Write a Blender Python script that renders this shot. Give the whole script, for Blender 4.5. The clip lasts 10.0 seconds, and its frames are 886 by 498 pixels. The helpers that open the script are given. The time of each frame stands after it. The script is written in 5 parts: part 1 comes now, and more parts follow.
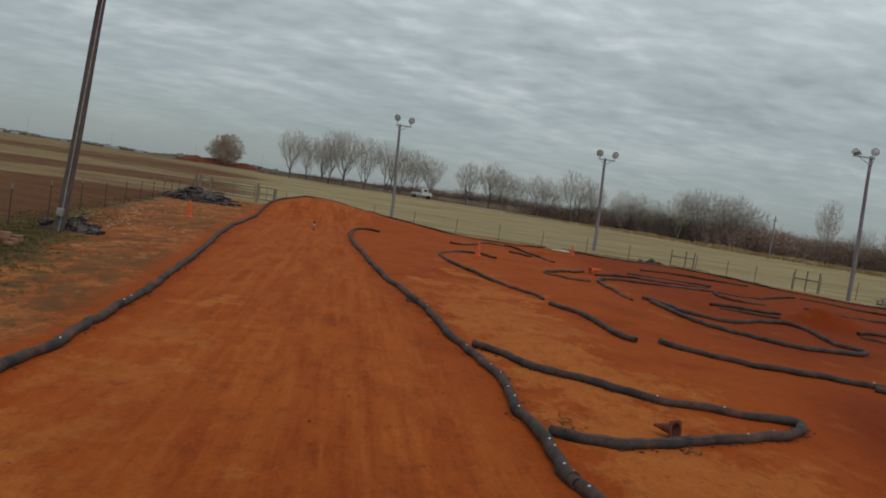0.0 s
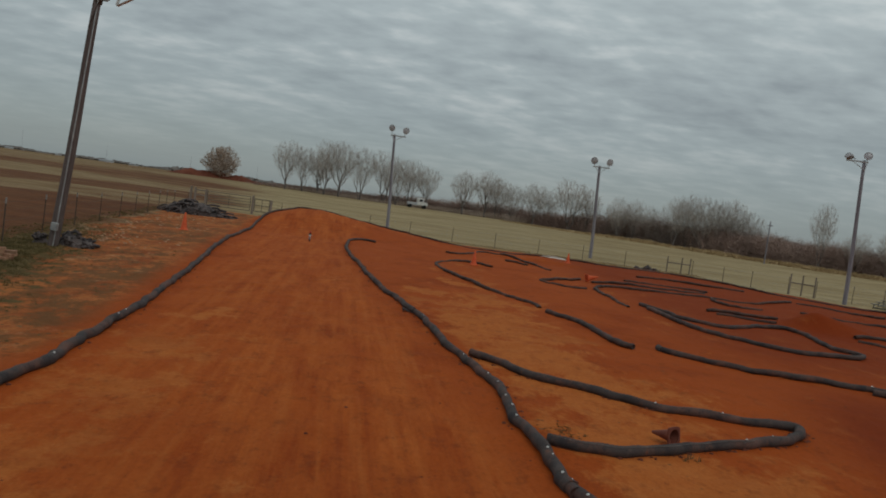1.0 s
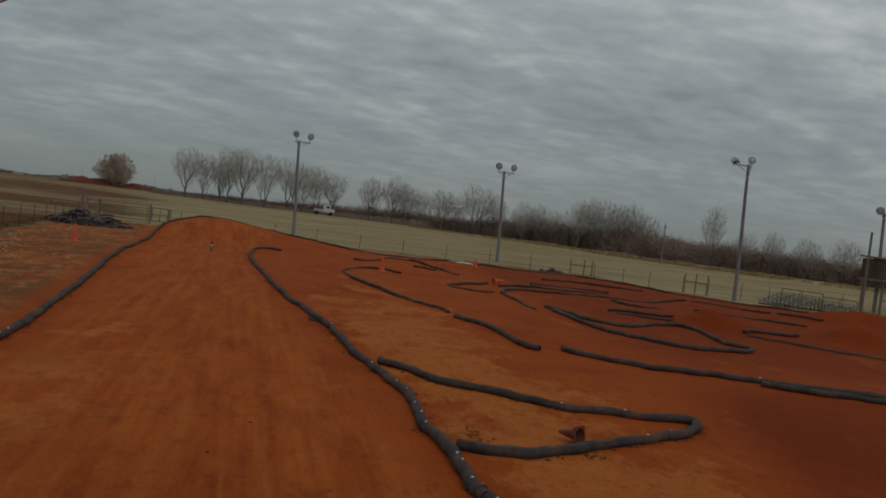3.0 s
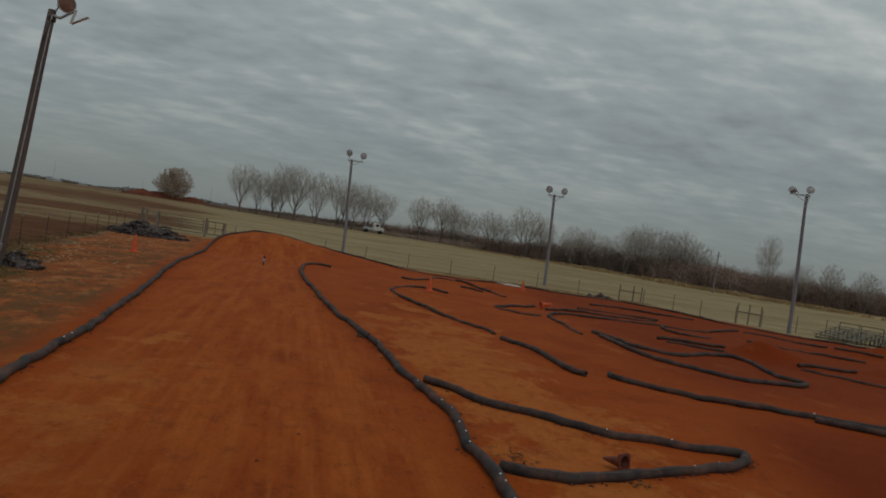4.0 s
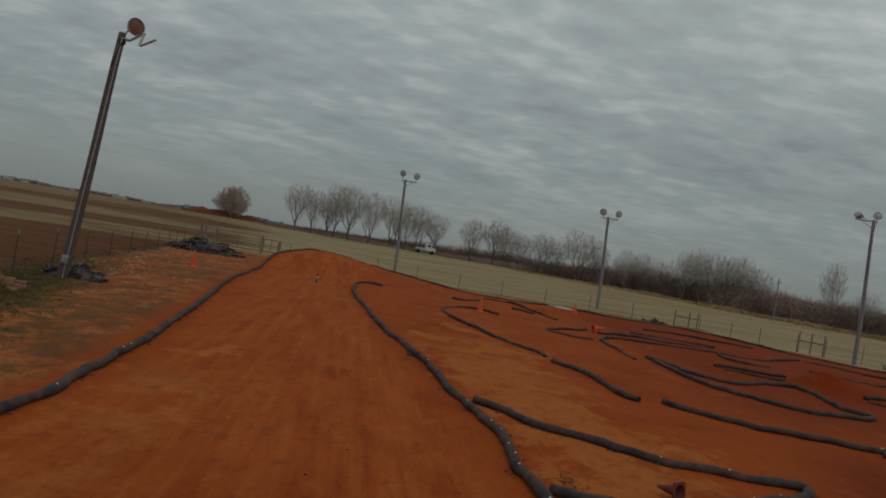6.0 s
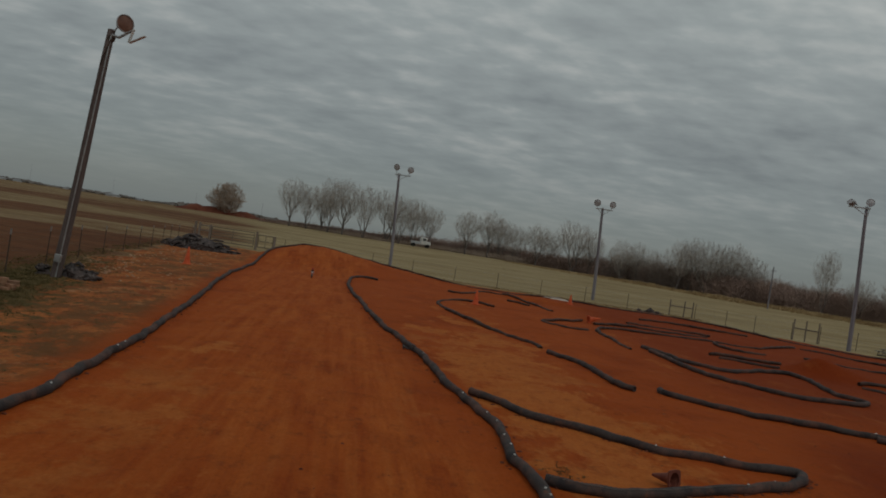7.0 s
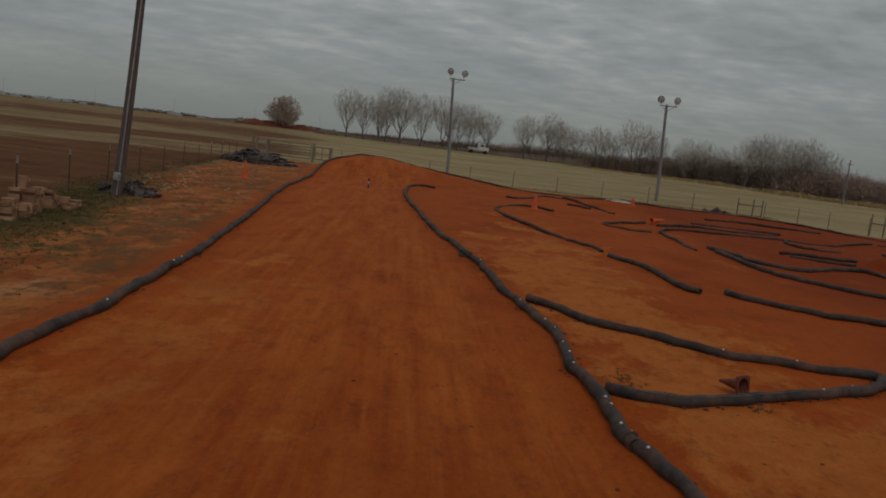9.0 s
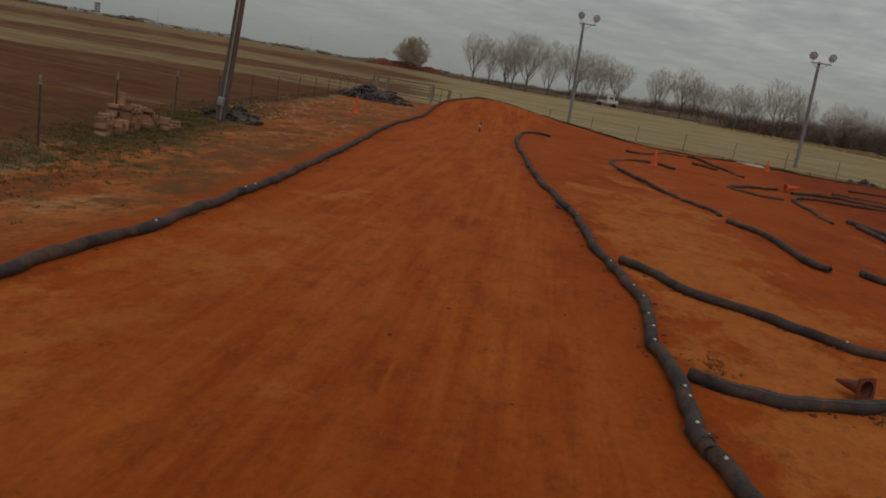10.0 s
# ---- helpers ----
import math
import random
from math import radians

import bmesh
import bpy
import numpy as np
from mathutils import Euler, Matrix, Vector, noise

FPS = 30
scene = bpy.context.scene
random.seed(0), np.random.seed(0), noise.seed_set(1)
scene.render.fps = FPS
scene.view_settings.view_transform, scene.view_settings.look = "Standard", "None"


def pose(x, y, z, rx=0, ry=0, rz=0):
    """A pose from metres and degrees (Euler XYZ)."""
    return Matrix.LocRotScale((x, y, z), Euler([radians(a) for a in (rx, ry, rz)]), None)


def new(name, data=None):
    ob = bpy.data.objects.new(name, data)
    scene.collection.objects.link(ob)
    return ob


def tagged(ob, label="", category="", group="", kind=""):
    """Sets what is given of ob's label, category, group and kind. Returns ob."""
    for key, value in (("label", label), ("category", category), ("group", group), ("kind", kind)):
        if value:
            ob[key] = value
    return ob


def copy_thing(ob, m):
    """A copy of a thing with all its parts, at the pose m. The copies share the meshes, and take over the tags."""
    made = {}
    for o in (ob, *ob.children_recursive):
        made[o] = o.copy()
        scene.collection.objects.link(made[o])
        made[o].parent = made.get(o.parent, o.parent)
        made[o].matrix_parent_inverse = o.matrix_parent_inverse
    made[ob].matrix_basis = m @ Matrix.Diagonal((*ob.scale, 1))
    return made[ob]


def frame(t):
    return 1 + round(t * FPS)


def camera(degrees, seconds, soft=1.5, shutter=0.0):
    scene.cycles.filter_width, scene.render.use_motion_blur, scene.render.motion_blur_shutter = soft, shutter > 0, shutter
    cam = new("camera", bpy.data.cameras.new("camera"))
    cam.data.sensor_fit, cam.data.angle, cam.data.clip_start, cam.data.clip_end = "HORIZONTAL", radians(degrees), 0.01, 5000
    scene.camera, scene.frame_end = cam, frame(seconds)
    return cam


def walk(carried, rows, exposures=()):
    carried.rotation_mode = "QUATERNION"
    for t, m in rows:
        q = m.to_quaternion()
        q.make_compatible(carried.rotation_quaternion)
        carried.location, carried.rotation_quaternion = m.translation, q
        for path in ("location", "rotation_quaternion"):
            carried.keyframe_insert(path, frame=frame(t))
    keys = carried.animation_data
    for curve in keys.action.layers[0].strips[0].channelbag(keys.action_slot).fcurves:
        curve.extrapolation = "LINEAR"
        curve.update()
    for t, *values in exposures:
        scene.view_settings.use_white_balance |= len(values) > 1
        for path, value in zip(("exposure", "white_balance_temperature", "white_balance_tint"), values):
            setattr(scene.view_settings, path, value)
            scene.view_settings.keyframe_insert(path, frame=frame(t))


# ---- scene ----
EXPOSURES = [(0.0, -0.15, 6500, 10), (0.5, -0.27, 6500, 10), (1.0, -0.37, 6500, 10), (2.0, -0.69, 6600, 10), (2.5, -0.79, 6600, 10), (4.5, -0.75, 6650, 10), (5.5, -0.73, 6650, 10), (7.0, -0.93, 6750, 11), (8.0, -0.99, 6800, 12), (9.0, -0.81, 6950, 14), (10.0, -0.55, 7250, 17)]
cam = camera(62.19, 10.0, soft=1.8)


def stand(x, y, z, yaw, pitch, roll):
    return Matrix.Translation((x, y, z)) @ pose(0, 0, 0, 90 + pitch, 0, yaw) @ pose(0, 0, 0, 0, 0, roll)


PATH = [
    (0.0, stand(-0.033, -0.028, 2.618, 2.23, -3.97, 8.55)),
    (0.5, stand(-0.036, -0.004, 2.616, 2.26, -4.40, 8.06)),
    (1.0, stand(-0.019, -0.010, 2.616, 2.05, -3.20, 7.79)),
    (1.5, stand(-0.000, 0.016, 2.612, 1.47, -2.03, 7.42)),
    (2.0, stand(0.013, 0.049, 2.608, -0.76, -1.94, 6.74)),
    (2.5, stand(0.052, 0.075, 2.623, -4.03, -2.26, 6.74)),
    (2.7, stand(0.040, 0.072, 2.625, -5.16, -2.12, 6.81)),
    (3.8, stand(-0.025, -0.050, 2.626, -2.44, -0.77, 8.54)),
    (4.0, stand(-0.021, -0.071, 2.626, -1.07, -0.72, 8.66)),
    (4.5, stand(-0.013, -0.080, 2.614, 0.06, -1.07, 8.61)),
    (5.0, stand(-0.009, -0.052, 2.604, 0.32, -0.28, 8.44)),
    (5.5, stand(-0.020, -0.026, 2.572, 2.35, 0.56, 9.64)),
    (5.7, stand(-0.021, -0.031, 2.576, 3.11, 0.47, 10.04)),
    (6.8, stand(0.004, -0.034, 2.584, 2.63, -0.27, 8.56)),
    (7.0, stand(0.016, -0.033, 2.579, 2.72, -0.17, 8.76)),
    (7.5, stand(0.023, -0.050, 2.582, 2.21, -0.51, 8.43)),
    (8.0, stand(0.026, -0.031, 2.585, 2.90, -3.56, 7.96)),
    (8.5, stand(-0.013, 0.106, 2.574, 3.68, -4.67, 8.63)),
    (9.0, stand(0.102, 0.427, 2.544, 6.38, -7.96, 6.65)),
    (9.5, stand(0.469, 1.096, 2.424, 12.26, -11.93, 6.56)),
    (10.0, stand(0.496, 1.638, 2.391, 14.95, -13.18, 9.88)),
]
walk(cam, PATH, EXPOSURES)

# ---- world and light ----
world = bpy.data.worlds.new("overcast_sky")
scene.world = world
world.use_nodes = True
wt = world.node_tree
wt.nodes.clear()
SUN_ELEV, SUN_ROT = radians(48), radians(150)


def wnode(kind, **inputs):
    n = wt.nodes.new(kind)
    for k, v in inputs.items():
        n.inputs[k.replace("_", " ")].default_value = v
    return n


sky = wt.nodes.new("ShaderNodeTexSky")
sky.sky_type = "NISHITA"
sky.sun_disc = False
sky.sun_elevation, sky.sun_rotation = SUN_ELEV, SUN_ROT
co = wt.nodes.new("ShaderNodeTexCoord")
sep = wt.nodes.new("ShaderNodeSeparateXYZ")
wt.links.new(co.outputs["Generated"], sep.inputs[0])


def wmath(op, a, b=None, clamp=False):
    n = wt.nodes.new("ShaderNodeMath")
    n.operation, n.use_clamp = op, clamp
    for i, v in enumerate((a, b)):
        if v is None:
            continue
        if isinstance(v, (int, float)):
            n.inputs[i].default_value = v
        else:
            wt.links.new(v, n.inputs[i])
    return n.outputs[0]


# a cloud sheet at one height: the further off, the tighter its waves
rise = wmath("MAXIMUM", sep.outputs["Z"], 0.0)
deep = wmath("ADD", rise, 0.15)
flat = wt.nodes.new("ShaderNodeCombineXYZ")
wt.links.new(wmath("DIVIDE", sep.outputs["X"], deep), flat.inputs[0])
wt.links.new(wmath("DIVIDE", sep.outputs["Y"], deep), flat.inputs[1])


def sheet_noise(turn, stretch, scale, detail, rough, twist=0.0):
    """Cloud noise drawn out along one bearing of the sheet."""
    a, b = wt.nodes.new("ShaderNodeMapping"), wt.nodes.new("ShaderNodeMapping")
    a.inputs["Rotation"].default_value = (0, 0, radians(turn))
    b.inputs["Scale"].default_value = stretch
    n = wnode("ShaderNodeTexNoise", Scale=scale, Detail=detail, Roughness=rough, Distortion=twist)
    wt.links.new(flat.outputs[0], a.inputs[0])
    wt.links.new(a.outputs[0], b.inputs[0])
    wt.links.new(b.outputs[0], n.inputs["Vector"])
    return n.outputs[0]


broad = sheet_noise(-30, (0.8, 1.2, 1.0), 0.62, 4.0, 0.5)
rolls = sheet_noise(-42, (0.72, 1.25, 1.0), 2.3, 5.0, 0.55, 0.15)
ripple = sheet_noise(8, (0.85, 1.25, 1.0), 7.5, 3.0, 0.5)
mixed = wmath("ADD", wmath("MULTIPLY", rolls, 0.36), wmath("MULTIPLY", broad, 0.42))
mixed = wmath("ADD", mixed, wmath("MULTIPLY", ripple, 0.22))
cloud = wt.nodes.new("ShaderNodeValToRGB")
wt.links.new(mixed, cloud.inputs[0])
cloud.color_ramp.elements[0].position, cloud.color_ramp.elements[0].color = 0.37, (0.262, 0.298, 0.306, 1)
cloud.color_ramp.elements[1].position, cloud.color_ramp.elements[1].color = 0.64, (0.60, 0.632, 0.618, 1)
mid = cloud.color_ramp.elements.new(0.5)
mid.color = (0.367, 0.418, 0.420, 1)
# the veil near the horizon is even
veil = wt.nodes.new("ShaderNodeMix")
veil.data_type = "RGBA"
wt.links.new(wmath("MULTIPLY", rise, 6.0, True), veil.inputs["Factor"])
veil.inputs["A"].default_value = (0.305, 0.360, 0.370, 1)
wt.links.new(cloud.outputs[0], veil.inputs["B"])
lit = wnode("ShaderNodeBackground")
wt.links.new(wmath("ADD", wmath("MULTIPLY", wmath("MINIMUM", rise, 0.38), 1.95), 0.78), lit.inputs["Strength"])
wt.links.new(veil.outputs["Result"], lit.inputs[0])
blue = wnode("ShaderNodeBackground", Strength=0.012)
wt.links.new(sky.outputs[0], blue.inputs[0])
both = wt.nodes.new("ShaderNodeAddShader")
wt.links.new(lit.outputs[0], both.inputs[0])
wt.links.new(blue.outputs[0], both.inputs[1])
wout = wt.nodes.new("ShaderNodeOutputWorld")
wt.links.new(both.outputs[0], wout.inputs[0])

sun_data = bpy.data.lights.new("sun", "SUN")
sun_data.energy, sun_data.angle, sun_data.color = 0.45, radians(24), (1.0, 0.95, 0.88)
sun_lamp = new("sun", sun_data)
sun_lamp.rotation_euler = (radians(90) - SUN_ELEV, 0, -SUN_ROT + radians(180))


# ---- materials ----
def material(name, rough=0.8, metal=0.0, spec=0.3):
    m = bpy.data.materials.new(name)
    m.use_nodes = True
    b = m.node_tree.nodes["Principled BSDF"]
    b.inputs["Roughness"].default_value, b.inputs["Metallic"].default_value = rough, metal
    b.inputs["Specular IOR Level"].default_value = spec
    return m, m.node_tree, b


def noise_at(nt, scale, detail=4.0, rough=0.55, stretch=None, coords="Object", turn=0.0):
    c = nt.nodes.new("ShaderNodeTexCoord")
    n = nt.nodes.new("ShaderNodeTexNoise")
    n.inputs["Scale"].default_value, n.inputs["Detail"].default_value, n.inputs["Roughness"].default_value = scale, detail, rough
    out = c.outputs[coords]
    if turn:
        r = nt.nodes.new("ShaderNodeMapping")
        r.inputs["Rotation"].default_value = (0, 0, radians(turn))
        nt.links.new(out, r.inputs[0])
        out = r.outputs[0]
    if stretch:
        m = nt.nodes.new("ShaderNodeMapping")
        m.inputs["Scale"].default_value = stretch
        nt.links.new(out, m.inputs[0])
        out = m.outputs[0]
    nt.links.new(out, n.inputs["Vector"])
    return n.outputs[0]


def ramp(nt, fac, lo, hi, a=(0, 0, 0), b=(1, 1, 1)):
    r = nt.nodes.new("ShaderNodeValToRGB")
    nt.links.new(fac, r.inputs[0])
    r.color_ramp.elements[0].position, r.color_ramp.elements[0].color = lo, (*a, 1)
    r.color_ramp.elements[1].position, r.color_ramp.elements[1].color = hi, (*b, 1)
    return r.outputs[0]


def mix(nt, fac, a, b, blend="MIX", weight=None):
    if weight is not None:
        fac = calc(nt, "MULTIPLY", fac, weight)
    n = nt.nodes.new("ShaderNodeMix")
    n.data_type, n.blend_type = "RGBA", blend
    for key, v in (("Factor", fac), ("A", a), ("B", b)):
        if isinstance(v, (int, float)):
            n.inputs[key].default_value = v
        elif isinstance(v, tuple):
            n.inputs[key].default_value = (*v, 1)
        else:
            nt.links.new(v, n.inputs[key])
    return n.outputs["Result"]


def calc(nt, op, a, b, clamp=False):
    n = nt.nodes.new("ShaderNodeMath")
    n.operation, n.use_clamp = op, clamp
    for i, v in enumerate((a, b)):
        if isinstance(v, (int, float)):
            n.inputs[i].default_value = v
        else:
            nt.links.new(v, n.inputs[i])
    return n.outputs[0]


def bump(nt, b, height, strength=0.5, distance=0.02):
    n = nt.nodes.new("ShaderNodeBump")
    n.inputs["Strength"].default_value, n.inputs["Distance"].default_value = strength, distance
    nt.links.new(height, n.inputs["Height"])
    nt.links.new(n.outputs[0], b.inputs["Normal"])


def worn(name, a, b_, scale=6.0, rough=0.8, metal=0.0, spec=0.3, grit=40.0, relief=0.3, dist=0.004, stretch=None, vary=0.0):
    """A surface of two colours in patches with fine grain."""
    m, nt, b = material(name, rough, metal, spec)
    col = mix(nt, ramp(nt, noise_at(nt, scale, 5, 0.6, stretch), 0.35, 0.68), a, b_)
    fine = noise_at(nt, grit, 3, 0.6, stretch)
    col = mix(nt, 0.45, col, ramp(nt, fine, 0.3, 0.75, (0.55, 0.55, 0.55), (1.25, 1.25, 1.25)), "MULTIPLY")
    if vary:
        info = nt.nodes.new("ShaderNodeObjectInfo")
        v = nt.nodes.new("ShaderNodeMapRange")
        v.inputs["To Min"].default_value, v.inputs["To Max"].default_value = 1 - vary, 1 + vary
        nt.links.new(info.outputs["Random"], v.inputs[0])
        c = nt.nodes.new("ShaderNodeCombineColor")
        for k in range(3):
            nt.links.new(v.outputs[0], c.inputs[k])
        col = mix(nt, 1.0, col, c.outputs[0], "MULTIPLY")
    nt.links.new(col, b.inputs["Base Color"])
    bump(nt, b, fine, relief, dist)
    return m


def ground_material():
    m, nt, b = material("ground_soil", 0.95, 0.0, 0.08)

    def attr(n):
        a = nt.nodes.new("ShaderNodeAttribute")
        a.attribute_name = n
        return a.outputs["Fac"]

    # red clay of the track: patches, drag streaks along the lane, fine crumbs
    cloudy = noise_at(nt, 0.33, 7, 0.62)
    clay = mix(nt, ramp(nt, cloudy, 0.34, 0.68), (0.36, 0.062, 0.010), (0.56, 0.114, 0.018))
    streak = noise_at(nt, 0.9, 8, 0.7, (1.7, 0.34, 1.0), turn=-10)
    clay = mix(nt, ramp(nt, streak, 0.40, 0.70, (0, 0, 0), (1, 1, 1)), clay, (0.64, 0.158, 0.029), "MIX", attr("lane"))
    rake = noise_at(nt, 1.0, 6, 0.66, (5.0, 0.20, 1.0), turn=-10)
    clay = mix(nt, ramp(nt, rake, 0.50, 0.66, (0, 0, 0), (0.6, 0.6, 0.6)), clay, (0.60, 0.160, 0.034), "MIX", attr("lane"))
    clay = mix(nt, ramp(nt, rake, 0.30, 0.46, (0.4, 0.4, 0.4), (0, 0, 0)), clay, (0.24, 0.040, 0.011), "MIX", attr("lane"))
    cross = noise_at(nt, 0.8, 8, 0.72, (1.0, 0.9, 1.0))
    clay = mix(nt, ramp(nt, cross, 0.54, 0.78, (0, 0, 0), (0.42, 0.42, 0.42)), clay, (0.19, 0.036, 0.011))
    pale = mix(nt, ramp(nt, noise_at(nt, 2.2, 6, 0.68), 0.3, 0.75), (0.54, 0.138, 0.027), (0.65, 0.205, 0.050))
    patch = calc(nt, "ADD", noise_at(nt, 0.8, 10, 0.74, (1.15, 0.75, 1.0)), calc(nt, "MULTIPLY", attr("pale"), 0.165))
    clay = mix(nt, ramp(nt, patch, 0.59, 0.67, (0, 0, 0), (0.92, 0.92, 0.92)), clay, pale)
    stain = noise_at(nt, 2.4, 8, 0.76, (1.2, 0.8, 1.0))
    clay = mix(nt, ramp(nt, stain, 0.53, 0.70, (0, 0, 0), (0.62, 0.62, 0.62)), clay, (0.20, 0.048, 0.016))
    # redder clay, darkened further by lens falloff painted into its colour
    clay = mix(nt, calc(nt, "MULTIPLY", ramp(nt, calc(nt, "ADD", cloudy, attr("falloff_red")), 0.5, 0.95), 0.72), clay, (0.230, 0.031, 0.006))
    scuff = noise_at(nt, 6.5, 8, 0.8, (1.3, 0.75, 1.0))
    clay = mix(nt, ramp(nt, scuff, 0.57, 0.70, (0, 0, 0), (0.62, 0.62, 0.62)), clay, (0.16, 0.040, 0.015))
    clay = mix(nt, ramp(nt, scuff, 0.28, 0.40, (0.5, 0.5, 0.5), (0, 0, 0)), clay, (0.62, 0.22, 0.060))
    crumbs = noise_at(nt, 13.0, 7, 0.82, (1.2, 0.8, 1.0))
    clay = mix(nt, 0.5, clay, ramp(nt, crumbs, 0.28, 0.74, (0.55, 0.50, 0.46), (1.30, 1.30, 1.30)), "MULTIPLY")
    # trodden verge beside the straight: dead grass, crust and stones in the clay
    mottle = noise_at(nt, 0.8, 10, 0.76, (1.25, 0.6, 1.0))
    crust = mix(nt, ramp(nt, mottle, 0.44, 0.57), (0.33, 0.086, 0.025), (0.55, 0.182, 0.056))
    crust = mix(nt, ramp(nt, noise_at(nt, 0.6, 10, 0.76, (1.1, 0.6, 1.0)), 0.56, 0.64, (0, 0, 0), (0.85, 0.85, 0.85)), crust, (0.60, 0.305, 0.150))
    dead = calc(nt, "ADD", noise_at(nt, 1.7, 11, 0.80, (1.2, 0.7, 1.0)), calc(nt, "MULTIPLY", calc(nt, "SUBTRACT", noise_at(nt, 0.21, 3, 0.5), 0.5), 0.55))
    crust = mix(nt, ramp(nt, dead, 0.50, 0.56, (0, 0, 0), (0.82, 0.82, 0.82)), crust, (0.155, 0.086, 0.036))
    crust = mix(nt, ramp(nt, noise_at(nt, 4.2, 7, 0.76), 0.58, 0.70, (0, 0, 0), (0.6, 0.6, 0.6)), crust, (0.15, 0.060, 0.024))
    crust = mix(nt, 0.5, crust, ramp(nt, crumbs, 0.28, 0.74, (0.5, 0.47, 0.44), (1.3, 1.3, 1.3)), "MULTIPLY")
    clay = mix(nt, calc(nt, "MULTIPLY", attr("verge"), 0.92), clay, crust)
    # winter grass of the field
    straw = mix(nt, ramp(nt, noise_at(nt, 0.06, 6, 0.6), 0.3, 0.7), (0.41, 0.305, 0.166), (0.56, 0.440, 0.262))
    straw = mix(nt, ramp(nt, noise_at(nt, 0.35, 6, 0.68, (0.22, 2.2, 1)), 0.42, 0.70), straw, (0.33, 0.232, 0.105))
    straw = mix(nt, ramp(nt, noise_at(nt, 0.10, 6, 0.68, (0.3, 2.6, 1)), 0.50, 0.70, (0, 0, 0), (0.6, 0.6, 0.6)), straw, (0.58, 0.465, 0.285))
    straw = mix(nt, ramp(nt, noise_at(nt, 0.045, 8, 0.7, (0.35, 2.6, 1)), 0.48, 0.66, (0, 0, 0), (0.65, 0.65, 0.65)), straw, (0.30, 0.205, 0.098))
    straw = mix(nt, ramp(nt, noise_at(nt, 1.1, 8, 0.76, (0.5, 1.8, 1)), 0.52, 0.68, (0, 0, 0), (0.55, 0.55, 0.55)), straw, (0.25, 0.165, 0.078))
    straw = mix(nt, 0.7, straw, ramp(nt, noise_at(nt, 4.0, 6, 0.74), 0.25, 0.75, (0.55, 0.53, 0.5), (1.3, 1.3, 1.25)), "MULTIPLY")
    straw = mix(nt, 0.6, straw, ramp(nt, noise_at(nt, 0.28, 9, 0.78, (0.45, 1.9, 1)), 0.36, 0.64, (0.55, 0.53, 0.48), (1.28, 1.28, 1.28)), "MULTIPLY")
    # bare ploughed soil
    soil = mix(nt, ramp(nt, noise_at(nt, 0.12, 6, 0.64, (1, 2.5, 1)), 0.35, 0.7), (0.112, 0.036, 0.014), (0.205, 0.078, 0.032))
    soil = mix(nt, ramp(nt, noise_at(nt, 0.5, 7, 0.7, (0.35, 2.0, 1)), 0.54, 0.74, (0, 0, 0), (0.7, 0.7, 0.7)), soil, (0.26, 0.145, 0.064))
    soil = mix(nt, 0.7, soil, ramp(nt, noise_at(nt, 2.5, 6, 0.74), 0.25, 0.75, (0.55, 0.52, 0.5), (1.35, 1.35, 1.35)), "MULTIPLY")
    # short green grass by the pole
    green = mix(nt, ramp(nt, noise_at(nt, 3.0, 6, 0.7), 0.3, 0.7), (0.066, 0.058, 0.020), (0.150, 0.110, 0.044))
    frag = noise_at(nt, 1.6, 8, 0.74)
    drift = calc(nt, "SUBTRACT", noise_at(nt, 0.14, 10, 0.78, (0.35, 1.5, 1)), 0.5)
    wisps = calc(nt, "SUBTRACT", noise_at(nt, 0.45, 9, 0.76, (0.28, 1.7, 1)), 0.5)
    tilled = calc(nt, "ADD", calc(nt, "ADD", attr("plough"), calc(nt, "MULTIPLY", drift, 3.0)), calc(nt, "MULTIPLY", wisps, 1.6))
    bare = calc(nt, "MULTIPLY", ramp(nt, tilled, 0.26, 0.80, (0.30, 0.30, 0.30), (0.97, 0.97, 0.97)), attr("tillage"))
    field = mix(nt, bare, straw, soil)
    edge = calc(nt, "ADD", attr("track"), calc(nt, "MULTIPLY", calc(nt, "SUBTRACT", frag, 0.5), 0.7))
    col = mix(nt, ramp(nt, edge, 0.45, 0.55), field, clay)
    turf = calc(nt, "ADD", attr("turf"), calc(nt, "MULTIPLY", calc(nt, "MULTIPLY", calc(nt, "SUBTRACT", frag, 0.5), 3.6), calc(nt, "MULTIPLY", attr("turf"), 4.0, True)))
    col = mix(nt, ramp(nt, turf, 0.42, 0.72, (0, 0, 0), (0.9, 0.9, 0.9)), col, green)
    col = mix(nt, 1.0, col, (0.745, 0.755, 0.755), "MULTIPLY")
    nt.links.new(col, b.inputs["Base Color"])
    h = calc(nt, "ADD", calc(nt, "MULTIPLY", crumbs, 0.3), calc(nt, "MULTIPLY", streak, 0.7))
    h = calc(nt, "ADD", h, calc(nt, "MULTIPLY", patch, 0.6))
    bump(nt, b, h, 0.8, 0.05)
    return m


